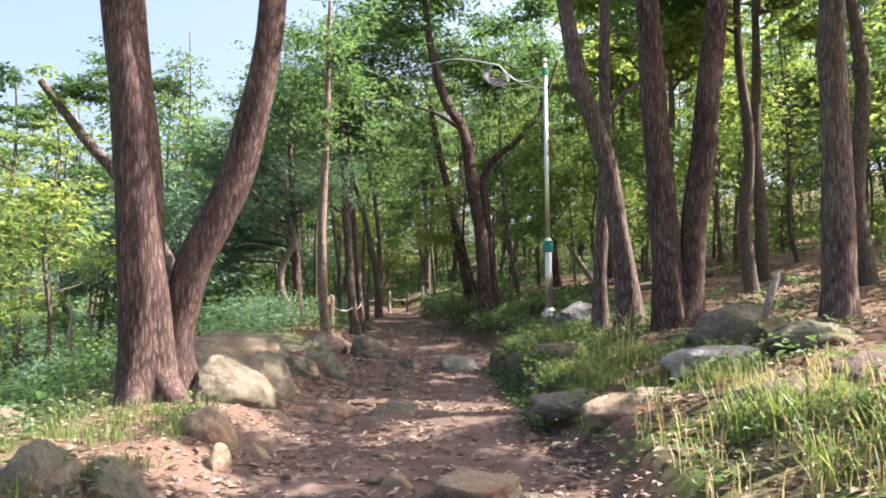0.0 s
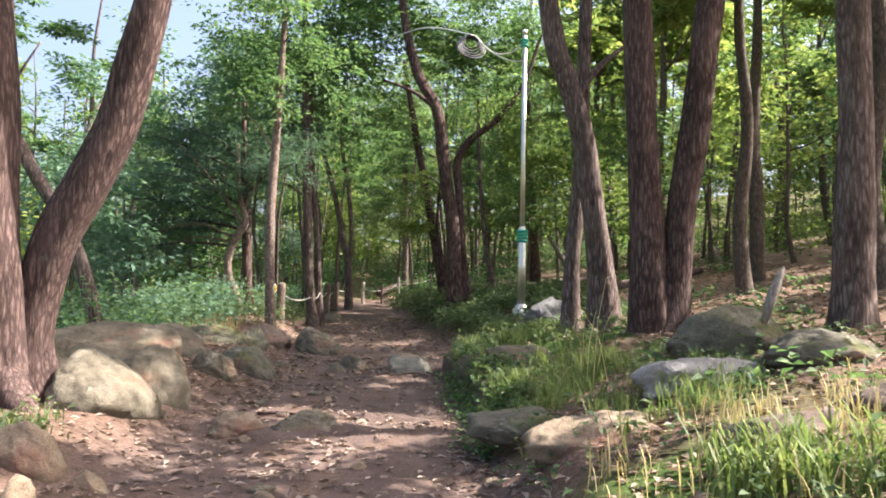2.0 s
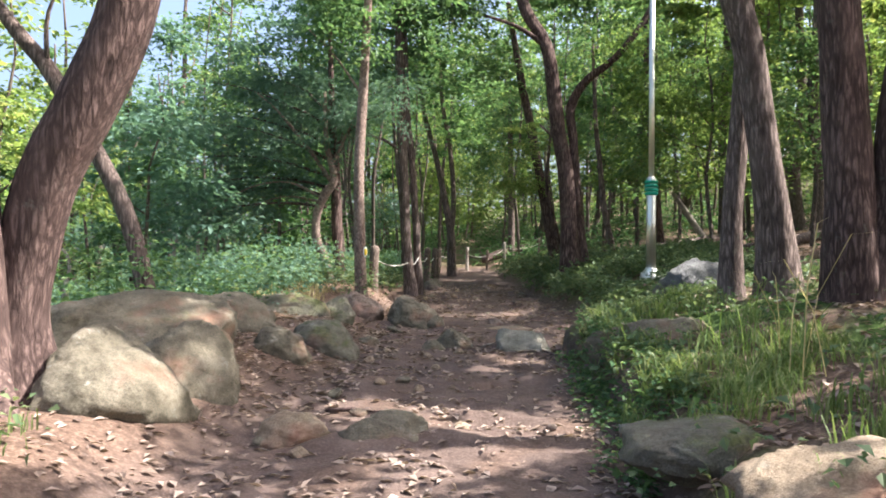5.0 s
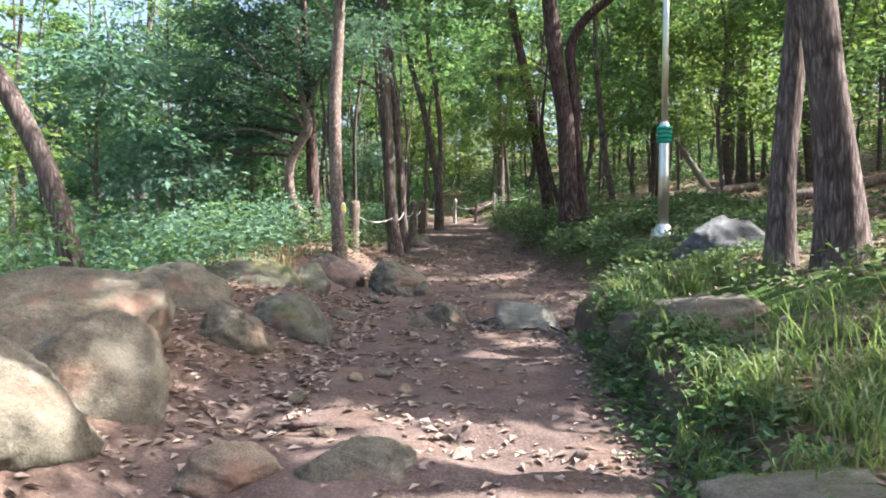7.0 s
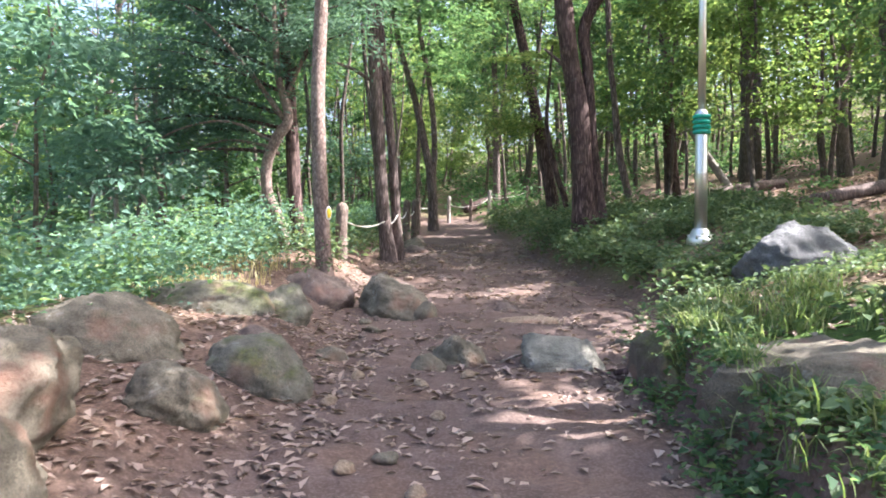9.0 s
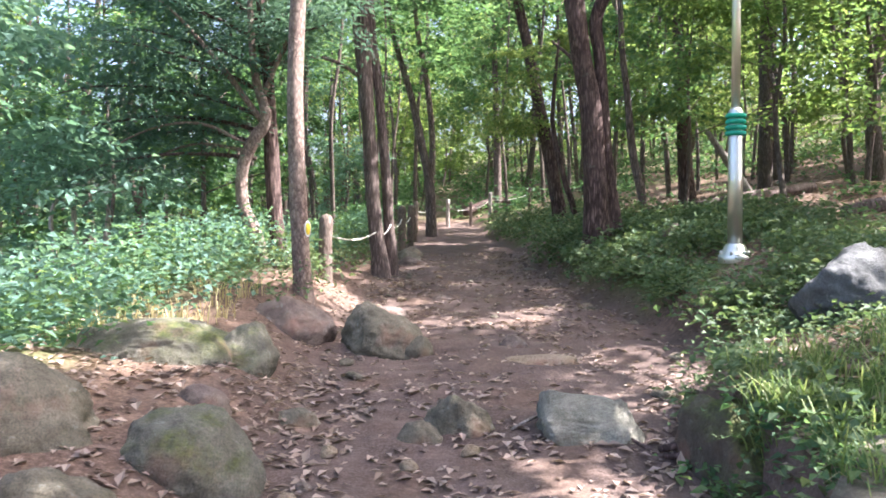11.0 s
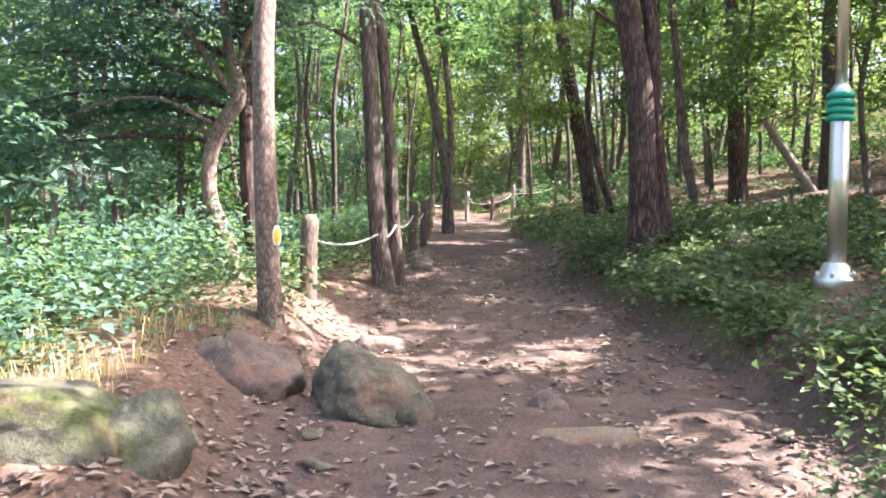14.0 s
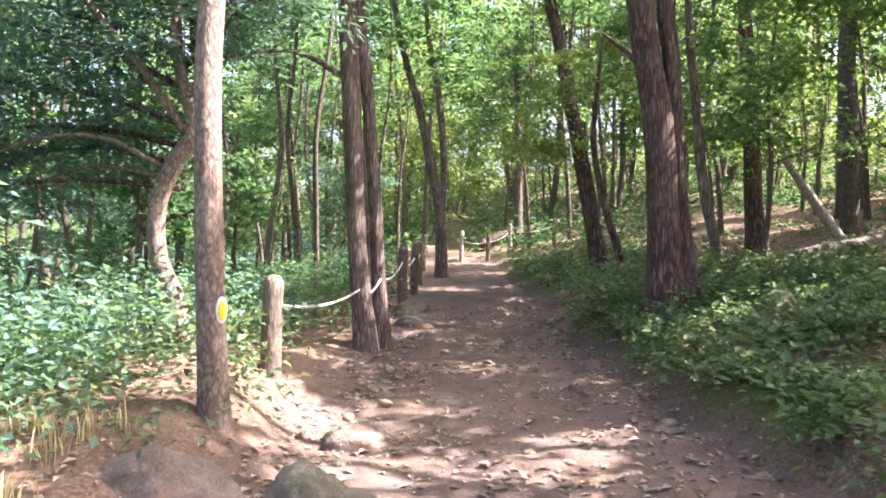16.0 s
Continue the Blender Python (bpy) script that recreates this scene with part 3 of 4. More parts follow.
forked = tree([[(-3.13, 9.15, 0.86, 0.36), (-3.17, 9.15, 1.57, 0.295), (-3.25, 9.15, 2.49, 0.275), (-3.31, 9.15, 3.43, 0.265), (-3.39, 9.15, 4.2, 0.255), (-3.57, 9.2, 5.4, 0.25), (-3.9, 9.3, 8.0, 0.2), (-4.2, 9.4, 10.5, 0.12)],
      [(-2.86, 9.42, 0.86, 0.27), (-2.93, 9.38, 1.5, 0.2), (-2.77, 9.35, 2.31, 0.205), (-2.53, 9.35, 2.81, 0.215), (-2.28, 9.35, 3.38, 0.2), (-2.13, 9.3, 3.97, 0.185), (-1.98, 9.25, 4.63, 0.17), (-1.88, 9.2, 5.43, 0.16), (-1.7, 9.2, 8.0, 0.1)]],
     "large tree with two reddish-brown stems, one curving outward", BARK_DARK,
     [[(-3.02, 9.1, 1.25, 0.17), (-2.8, 8.95, 0.98, 0.15), (-2.55, 8.75, 0.8, 0.1), (-2.25, 8.55, 0.62, 0.05)],
      [(-3.2, 9.0, 1.1, 0.16), (-3.15, 8.75, 0.92, 0.12), (-3.05, 8.4, 0.78, 0.06)],
      [(-3.56, 9.2, 5.4, 0.1), (-4.4, 9.0, 6.3, 0.07), (-5.2, 8.8, 6.8, 0.04)]],
     [(4, (-4.4, 10.4, 6.9), (0.9, 0.9, 0.7)), (0, (-1.6, 9.8, 6.9), (0.7, 0.7, 0.7))], seg=32, step=0.05, flare=0.75, seed=2)
forked.location += Vector((0.05, -0.14, -0.01))
tree([[(3.3, 11.7, 1.5, 0.31), (3.22, 11.6, 2.08, 0.255), (3.22, 11.6, 2.55, 0.23), (3.17, 11.6, 3.37, 0.205), (3.12, 11.6, 4.27, 0.195), (3.09, 11.6, 5.18, 0.19), (3.0, 11.5, 8, 0.15), (2.9, 11.5, 11, 0.08)],
      [(3.46, 11.6, 1.5, 0.29), (3.5, 11.6, 2.09, 0.215), (3.56, 11.6, 2.55, 0.19), (3.63, 11.6, 3.26, 0.193), (3.78, 11.6, 4.09, 0.19), (3.91, 11.6, 5.19, 0.185), (4.3, 11.7, 8, 0.13), (4.5, 11.7, 10.5, 0.08)]],
     "twin-stemmed tree with dark reddish bark joined at the base", BARK_DARK, (),
     [(1, (2.8, 11.7, 9.2), (0.85, 0.85, 0.65)), (2, (4.8, 12.0, 9.0), (0.85, 0.85, 0.65))], seg=30, step=0.06, seed=5)
tree([[(2.94, 12.7, 1.6, 0.24), (2.89, 12.7, 2.39, 0.195), (2.79, 12.7, 3.24, 0.165), (2.63, 12.7, 4.25, 0.163), (2.39, 12.7, 5.07, 0.16), (2.22, 12.7, 5.63, 0.152), (1.9, 12.8, 8, 0.11)],
      [(2.56, 13.05, 1.6, 0.15), (2.57, 13.05, 2.5, 0.112), (2.62, 13.05, 3.23, 0.112), (2.68, 13.05, 4.2, 0.105), (2.72, 13.05, 5.6, 0.1), (2.8, 13.1, 8, 0.07)]],
     "two-stemmed tree with grey-brown bark catching the sun", BARK_GREY,
     [[(2.5, 12.7, 4.7, 0.05), (2.85, 12.7, 5.2, 0.045), (3.2, 12.75, 5.5, 0.03)]],
     # second crown is added where it shades the rocks left of the trail
     [(3, (1.7, 13.6, 9.0), (0.75, 0.75, 0.6)), (0, (3.5, 15.0, 6.4), (0.62, 0.7, 0.55))], seg=28, step=0.06, seed=8)
tree([[(4.81, 10, 1.7, 0.23), (4.86, 10, 2.87, 0.205), (4.89, 10, 3.92, 0.185), (4.88, 10, 4.99, 0.176), (4.93, 10, 5.71, 0.169), (5.1, 10, 8.5, 0.12), (5.2, 10, 11, 0.07)]],
     "single straight tree with furrowed grey-brown bark", BARK_GREY, (), [(0, (5.6, 11.4, 8.4), (0.6, 0.6, 0.55))], seg=28, step=0.06, seed=11)
tree([[(1.4, 22.2, 1.98, 0.27), (1.36, 22.2, 2.58, 0.22), (1.34, 22.2, 3.1, 0.205), (1.31, 22.2, 3.76, 0.19), (1.25, 22.2, 4.41, 0.18), (1.12, 22.2, 5.07, 0.175), (1.02, 22.1, 5.73, 0.17), (0.82, 22, 7.0, 0.15), (0.31, 22, 7.94, 0.135), (-0.06, 22, 9.46, 0.11), (-0.3, 22, 11.5, 0.06)],
      [(1.66, 22.4, 2.0, 0.22), (1.62, 22.4, 2.58, 0.17), (1.57, 22.4, 3.11, 0.14), (1.5, 22.35, 3.76, 0.12), (1.46, 22.3, 4.42, 0.112), (1.42, 22.3, 5.07, 0.11), (1.36, 22.3, 5.73, 0.11), (1.66, 22.2, 6.3, 0.1), (2.31, 22, 6.8, 0.08), (2.95, 22, 7.7, 0.06), (3.4, 22, 9, 0.03)]],
     "stout oak with dark furrowed bark forking into two limbs", BARK_DARK,
     [[(0.86, 22, 7.0, 0.07), (0.2, 21.8, 7.4, 0.05), (-0.5, 21.6, 7.6, 0.03)],
      [(1.2, 22.3, 4.7, 0.05), (1.05, 22.6, 5.1, 0.04), (0.7, 22.9, 5.5, 0.02)]],
     # last crown sits above the view, added to shade the foliage on the left
     [(4, (-0.3, 22.6, 7.6), (0.8, 0.8, 0.7)), (4, (2.5, 23.4, 7.9), (0.72, 0.72, 0.7)), (6, (3.0, 22.8, 5.6), (0.8, 0.7, 0.9)), (4, (0.9, 22.4, 10.6), (0.9, 0.9, 0.6))], seg=28, step=0.08, seed=14)
tree([[(2.6, 24.6, 2.2, 0.12), (2.5, 24.6, 2.9, 0.09), (2.3, 24.6, 3.86, 0.08), (2.2, 24.6, 4.9, 0.07), (2.1, 24.6, 5.86, 0.06), (2.0, 24.6, 8, 0.04)]],
     "slender tree growing close behind a stout oak", BARK_GREY, (), [(3, (1.5, 24, 7.2), (0.6, 0.6, 0.6))], seg=20, step=0.1, seed=17)
tree([[(1.36, 29, 2.2, 0.2), (1.06, 29, 4.05, 0.172), (0.76, 29, 5.5, 0.15), (0.46, 29, 7.0, 0.138), (0.22, 29, 8.1, 0.122), (-0.2, 29, 10.5, 0.08)]],
     # the crown at 11 m is an unseen addition that darkens the left side
     "thin dark tree leaning over the trail", BARK_DARK, (), [(4, (-0.4, 29.6, 7.6), (0.8, 0.8, 0.7)), (6, (0.1, 28.6, 4.4), (0.75, 0.6, 0.9)), (4, (-0.9, 29, 11.0), (1.0, 1.0, 0.6))], seg=20, step=0.12, seed=20)
tree([[(1.55, 27, 2.2, 0.085), (1.42, 27, 2.9, 0.075), (1.22, 27, 3.51, 0.07), (1.01, 27, 4.45, 0.06), (0.98, 27, 4.97, 0.05), (1.1, 27, 6.5, 0.03)]],
     "thin crooked sapling with dark bark", BARK_DARK, (), [(2, (1.2, 27.4, 5.2), (0.4, 0.4, 0.3))], seg=12, step=0.12, seed=22, flare=0.2)
tree([[(-2.33, 17.95, 1.45, 0.125), (-2.37, 17.95, 2.07, 0.108), (-2.41, 17.95, 2.99, 0.1), (-2.43, 17.95, 3.68, 0.1), (-2.42, 17.95, 4.36, 0.094), (-2.35, 18, 6.5, 0.075), (-2.3, 18, 9, 0.04)]],
     "slim pale-barked tree at the trail's edge with a yellow tag", BARK_PALE,
     [[(-2.4, 17.95, 5.0, 0.03), (-2.9, 18, 5.7, 0.02), (-3.5, 18.1, 6.3, 0.012)]], [(4, (-2.5, 18.6, 5.6), (0.62, 0.62, 0.7))], seg=22, step=0.06, seed=25, flare=0.3)
tree([[(-2.09, 22.3, 1.58, 0.165), (-2.2, 22.3, 2.58, 0.127), (-2.3, 22.3, 4.08, 0.122), (-2.39, 22.3, 5.57, 0.117), (-2.5, 22.3, 8, 0.09), (-2.6, 22.3, 10, 0.05)],
      [(-1.93, 22.55, 1.6, 0.12), (-2.0, 22.5, 2.6, 0.092), (-2.05, 22.5, 3.35, 0.088), (-2.19, 22.5, 4.87, 0.085), (-2.28, 22.5, 5.63, 0.08), (-2.4, 22.5, 8, 0.05)]],
     "two grey-brown stems growing close together beside a rope fence", BARK_GREY,
     # upper crown is out of view, added to throw shade to the left
     [[(-2.35, 22.3, 4.8, 0.045), (-3.0, 22.1, 5.1, 0.03), (-3.8, 22.0, 5.0, 0.018)]], [(4, (-2.9, 22.5, 6.2), (0.8, 0.8, 0.8)), (4, (-1.6, 22.6, 10.0), (0.8, 0.8, 0.6))], seg=22, step=0.08, seed=28, flare=0.3)
tree([[(-3.29, 20, 1.55, 0.09), (-3.48, 20, 2.24, 0.096), (-3.66, 20, 2.66, 0.095), (-3.67, 20, 3.14, 0.09), (-3.52, 20, 3.53, 0.092), (-3.34, 20, 3.85, 0.08), (-3.5, 20, 4.5, 0.06), (-3.6, 20.1, 5.6, 0.04)]],
     "crooked pale tree with dark feathery branches reaching out", BARK_PALE,
     [[(-3.55, 20, 3.45, 0.035), (-4.2, 19.8, 3.75, 0.022), (-5.0, 19.7, 3.6, 0.016), (-5.9, 19.6, 3.0, 0.008)],
      [(-3.6, 20, 3.4, 0.03), (-4.4, 20.1, 3.5, 0.02), (-5.2, 20.2, 3.2, 0.013), (-5.6, 20.3, 2.8, 0.008)],
      [(-3.4, 20, 3.8, 0.05), (-3.9, 19.9, 4.5, 0.04), (-4.5, 19.8, 5.2, 0.025), (-5.0, 19.8, 5.6, 0.012)],
      [(-3.4, 20, 4.1, 0.04), (-3.0, 19.9, 4.9, 0.025), (-2.7, 19.9, 5.4, 0.012)]], seg=18, step=0.07, seed=31, flare=0.2)
tree([[(-3.2, 20.4, 1.6, 0.14), (-3.33, 20.4, 2.54, 0.118), (-3.38, 20.4, 3.48, 0.11), (-3.42, 20.4, 4.41, 0.088), (-3.5, 20.4, 5.03, 0.075), (-3.6, 20.4, 7, 0.05)]],
     "dark slim trunk close behind a crooked pale tree", BARK_DARK, (), [(5, (-4.4, 21.2, 5.0), (0.75, 0.75, 0.7))], seg=18, step=0.1, seed=34, flare=0.3)
tree([[(-2.13, 33, 2.2, 0.19), (-2.19, 33, 3.72, 0.15), (-2.43, 33, 4.9, 0.13), (-2.75, 33, 6.37, 0.108), (-3.22, 33, 7.99, 0.09), (-3.6, 33, 10, 0.05)]],
     "forked tree with pale lower trunk at the trail's bend", BARK_GREY,
     [[(-2.18, 33, 3.6, 0.1), (-2.11, 33, 4.9, 0.1), (-2.27, 33, 6.66, 0.09), (-2.56, 33, 8.27, 0.075), (-2.7, 33, 10, 0.04)]], [(4, (-3.0, 33.8, 6.6), (1.0, 1.0, 0.9))], seg=16, step=0.15, seed=37, flare=0.3)
tree([[(-0.23, 42, 2.7, 0.19), (-0.24, 42, 5.91, 0.15), (-0.35, 42, 9.0, 0.12), (-0.4, 42, 11, 0.06)]],
     "slim tree beyond the end of the fence", BARK_GREY, (), [(4, (-0.4, 42, 6.4), (1.0, 1.0, 1.1))], seg=14, step=0.2, seed=40, flare=0.3)
tree([[(4.33, 29, 2.8, 0.24), (4.22, 29, 4.33, 0.18), (4.13, 29, 6.22, 0.16), (4.03, 29, 7.48, 0.14), (3.9, 29, 10, 0.08)]],
     "dark straight tree standing on leaf-covered ground", BARK_DARK, (), [(2, (4.0, 29, 7.6), (0.9, 0.9, 0.8)), (6, (3.6, 28.3, 4.6), (1.0, 0.8, 1.0))], seg=16, step=0.15, seed=43)
tree([[(-3.63, 12.8, 1.25, 0.125), (-3.78, 12.8, 1.94, 0.108), (-4.0, 12.8, 2.55, 0.1), (-4.3, 12.8, 3.1, 0.1), (-4.6, 12.8, 3.55, 0.098), (-4.95, 12.8, 4.1, 0.095), (-5.4, 12.8, 4.6, 0.088), (-6.2, 12.9, 5.6, 0.06)]],
     "slender leaning tree curving out over the slope", BARK_GREY,
     [[(-4.95, 12.8, 4.1, 0.035), (-4.9, 12.7, 4.7, 0.025), (-4.6, 12.7, 5.3, 0.012)]], [(3, (-6.0, 12.9, 4.3), (0.42, 0.42, 0.35)), (0, (-5.0, 13.0, 4.7), (0.4, 0.4, 0.3))], seg=20, step=0.07, seed=46, flare=0.3)


# forest trees, built once and repeated
def forest_tree(kind, seed, height, r, low, radius, count, each, leafmat, leaf, label):
    rng = np.random.RandomState(seed)
    root = thing("forest_tree", (0, 0, 0), label, "tree", "forest trees")
    pts, p = [], np.zeros(2)
    for k in range(7):
        pts.append((p[0], p[1], -0.3 + (height + 0.3) * k / 6, r * (1 - 0.78 * k / 6)))
        p = p + rng.normal(size=2) * (0.16 if kind == "tall" else 0.12)
    part("trunk", tube("trunk", pts, BARK_BACK, 10, 0.4, 0.06, 0.4, seed), root)
    for k in range(5 if kind == "tall" else 3):
        h = low + (height - low) * (0.02 + 0.7 * k / 5) * 0.9
        at = np.array(spline(pts, 0.4))
        q = at[np.argmin(abs(at[:, 2] - h))]
        a = rng.rand() * 6.28
        part("limb", tube("limb", limb_points(q[:3], (math.cos(a), math.sin(a), 0.55), radius * 0.9, r * 0.34, rng), BARK_BACK, 6, 0.4, 0.04, 0, seed + k), root)
    part("crown", crown_mesh("crown", seed, radius, low, height + 0.6, count, each, leafmat, leaf, 0.62 if each > 120 else 0.42 if kind == "tall" else 0.4), root)
    return root


FOREST = [
    forest_tree("tall", 108, 13, 0.18, 2.2, 3.2, 116, 34, LEAF, 0.27, "far forest tree with a full green crown"),
    forest_tree("tall", 109, 12, 0.16, 1.6, 3.0, 112, 34, LEAF_SUNLIT, 0.26, "far forest tree with leaves in sunlit light green"),
    forest_tree("tall", 101, 13, 0.17, 4.2, 2.9, 32, 92, LEAF, 0.2, "tall slim forest tree with a leafy green crown"),
    forest_tree("tall", 102, 11, 0.13, 3.2, 2.6, 30, 92, LEAF_SUNLIT, 0.19, "slim forest tree with leaves in sunlit light green"),
    forest_tree("tall", 103, 14, 0.21, 5.0, 3.2, 34, 92, LEAF, 0.21, "tall forest tree with dark trunk and green crown"),
    forest_tree("tall", 104, 12, 0.15, 3.6, 2.7, 44, 62, LEAF_HAZE, 0.19, "forest tree with haze-tinted green leaves"),
    forest_tree("small", 105, 5.5, 0.05, 1.4, 1.7, 75, 30, LEAF, 0.15, "young forest tree with layered green leaves"),
    forest_tree("small", 106, 6.5, 0.06, 1.8, 1.9, 80, 30, LEAF_SUNLIT, 0.15, "young tree with leaves coloured a sunlit yellow-green"),
    forest_tree("small", 107, 4.2, 0.045, 0.7, 1.6, 80, 30, LEAF_HAZE, 0.14, "bushy young tree with haze-tinted green leaves"),
    # added shade tree: dense clumps with gaps, to block the sun in patches
    forest_tree("tall", 111, 13, 0.2, 7.0, 3.4, 42, 150, LEAF_SUNLIT, 0.26, "added tall tree whose dense high crown shades the trail"),
    forest_tree("tall", 110, 12, 0.075, 6.5, 1.6, 34, 30, LEAF, 0.18, "very slim forest tree with a small high crown"),
]


def plant(k, x, y, size=1.0, turn=None):
    m = pose(x, y, float(base_height(x, y)) - 0.05, 0, 0, turn if turn is not None else (x * 77 + y * 131) % 360)
    ob = copy_thing(FOREST[k], m)
    ob.scale = (size, size, size)
    return ob


rng = np.random.RandomState(77)
taken = [(3.3, 11.6), (2.8, 12.8), (4.8, 10), (2.6, 18.9), (1.7, 22.5), (4.3, 29)]


def scatter(n, x0, x1, y0, y1, kinds, gap, lo=0.8, hi=1.2, clear=1.8):
    made = 0
    for _ in range(n * 12):
        if made >= n:
            break
        x, y = x0 + (x1 - x0) * rng.rand(), y0 + (y1 - y0) * rng.rand()
        l, r = trail_edges(y)
        if l - clear < x < r + clear or any((x - a) ** 2 + (y - b) ** 2 < gap * gap for a, b in taken):
            continue
        taken.append((x, y))
        plant(kinds[rng.randint(len(kinds))], x, y, lo + (hi - lo) * rng.rand())
        made += 1


# Mostly unseen trees, added on the sun side to dapple the trail with shade.
for k, x, y, s in ((9, 7.2, 0.8, 0.9), (9, 3.9, 5.2, 0.62), (9, 5.5, 8.7, 0.6), (3, 11.5, 10.6, 0.9), (9, 6.5, 12.4, 0.75), (9, 5.9, 15.4, 0.7), (9, 7.3, 18.4, 0.8), (9, 6.4, 22.0, 0.72), (9, 7.4, 26.0, 0.85), (9, 6.4, 30.0, 0.9), (9, 8.0, 34.5, 1.0), (4, 9.5, -2.5, 0.9)):
    taken.append((x, y))
    plant(k, x, y, s)
scatter(15, 13, 23, 13, 50, (2, 3, 3, 4), 2.4, clear=3)
# unseen trees right of the start, added for their shade
scatter(3, 10, 22, -8, 8, (2, 3, 4), 2.6)
scatter(26, 20, 42, 10, 75, (0, 1, 0), 3.2, 1.0, 1.4)
scatter(16, 8, 18, 17, 48, (6, 7, 7), 1.5, clear=2.4)
scatter(9, -17, -6.5, 24, 50, (2, 3, 5), 2.2)
scatter(14, -14, -5, 17, 46, (6, 7, 8), 1.6)
scatter(14, -38, -12, 34, 80, (0, 5, 0), 3.5, 0.9, 1.2)
scatter(34, -14, 12, 45, 82, (1, 3, 2, 3), 2.3, 0.9, 1.3, 0.2)
scatter(40, -12, 14, 40, 66, (10,), 0.9, 0.9, 1.4, 0.6)
scatter(16, -9, 9, 43, 62, (6, 7, 7), 1.5, 0.9, 1.4, clear=0.6)
# unseen trees behind the start, added for shade and reflections
scatter(5, -14, 2, -18, -5, (2, 4), 3.0)
scatter(16, 10, 30, 34, 62, (6, 7, 8), 1.8, 1.2, 1.8)
scatter(24, 3, 16, 26, 48, (10,), 1.0, 0.8, 1.1, 1.5)
scatter(26, -14, -3, 24, 50, (10,), 1.0, 0.7, 1.0, 1.0)
for k, x, y, s in ((7, 4.6, 23.0, 0.9), (6, 5.6, 19.8, 0.8), (6, 3.6, 26.2, 1.0), (7, 6.0, 23.4, 0.9), (6, 2.9, 32, 1.2), (8, -6.3, 18.2, 1.1), (7, -7.2, 15.2, 0.9), (6, -5.6, 23.5, 1.2), (7, 9.8, 17.0, 1.1), (6, 8.8, 12.6, 1.0)):
    plant(k, x, y, s)
for ob in FOREST:
    for o in (*ob.children_recursive, ob):
        bpy.data.objects.remove(o)

# feathery foliage, its green paled as by haze, on thin arching branches of the crooked tree
rngf = np.random.RandomState(9)
host = next(o for o in scene.objects if o.get("label", "").startswith("crooked pale"))
feather = []
for k, (h, dx, dy, lift, droop) in enumerate(((3.3, -2.9, -0.5, 0.5, 1.0), (3.5, -2.4, 0.6, 0.9, 0.9), (3.9, -2.7, -0.2, 1.2, 0.9), (4.2, -1.9, -0.7, 1.2, 0.6), (4.5, -2.6, 0.5, 1.5, 0.8), (4.9, -2.2, -0.4, 1.4, 0.6), (5.2, -1.4, 0.6, 1.3, 0.4), (4.4, 1.3, -0.5, 1.2, 0.5), (5.0, 1.1, 0.4, 1.1, 0.3), (3.7, -3.4, 0.2, 1.0, 1.3))):
    pts = []
    for f in np.linspace(0, 1, 6):
        pts.append((-3.5 + dx * f + rngf.normal() * 0.05, 20.1 + dy * f + rngf.normal() * 0.05, h + lift * f - droop * f * f, 0.032 * (1 - 0.8 * f)))
    at = [(a - host.location.x, b - host.location.y, c - host.location.z, r) for a, b, c, r in pts]
    part("limb", tube("limb", at, BARK_DARK, 8, 0.15, 0.06, 0, 700 + k), host, "thin dark arching branch")
    run = spline(pts, 0.1)
    for _ in range(22):
        q = run[int(len(run) * (0.2 + 0.79 * rngf.rand()))][:3] - np.array(host.location)
        feather.append(q + rngf.normal(size=3) * np.array([0.22, 0.25, 0.12]))
root, way, up, size, _ = sprays(np.array(feather), rngf, 90, 0.42, 0.22, 0.12, 0.7)
part("foliage", blades("foliage", root, way, up, size, size * 0.24, NEEDLE_HAZE), host, "feathery green foliage paled as by haze")

# ---- steel pole with cables ----


def lathe(name, rings, material, seg=28):
    """A turned shape from (radius, height) pairs, closed at both ends."""
    th = np.linspace(0, 2 * np.pi, seg, endpoint=False)
    v = np.concatenate([np.stack([np.cos(th) * max(r, 1e-4), np.sin(th) * max(r, 1e-4), th * 0 + z], -1) for r, z in rings])
    i, j = np.meshgrid(np.arange(len(rings) - 1), np.arange(seg), indexing="ij")
    a, b = i * seg + j, i * seg + (j + 1) % seg
    return mesh_from(name, v, np.stack([a, b, b + seg, a + seg], -1).reshape(-1, 4), material)


def torus(name, big, small, material, seg=36, sides=10):
    a, b = np.meshgrid(np.linspace(0, 2 * np.pi, seg, endpoint=False), np.linspace(0, 2 * np.pi, sides, endpoint=False), indexing="ij")
    v = np.stack([np.cos(a) * (big + small * np.cos(b)), np.sin(a) * (big + small * np.cos(b)), small * np.sin(b)], -1).reshape(-1, 3)
    i, j = np.meshgrid(np.arange(seg), np.arange(sides), indexing="ij")
    i2, j2 = (i + 1) % seg, (j + 1) % sides
    return mesh_from(name, v, np.stack([i * sides + j, i2 * sides + j, i2 * sides + j2, i * sides + j2], -1).reshape(-1, 4), material)


PX, PY = 2.6, 18.9
pole = thing("utility_pole", (PX, PY, float(base_height(PX, PY)) + 0.02), "stainless steel pole with green bands and looped cables", "utility pole")
flange = part("base_flange", lathe("base_flange", [(0, -0.15), (0.19, -0.15), (0.19, 0.0), (0.185, 0.02), (0.15, 0.05), (0.125, 0.12), (0.105, 0.15), (0.1, 0.16), (0, 0.16)], STEEL), pole)
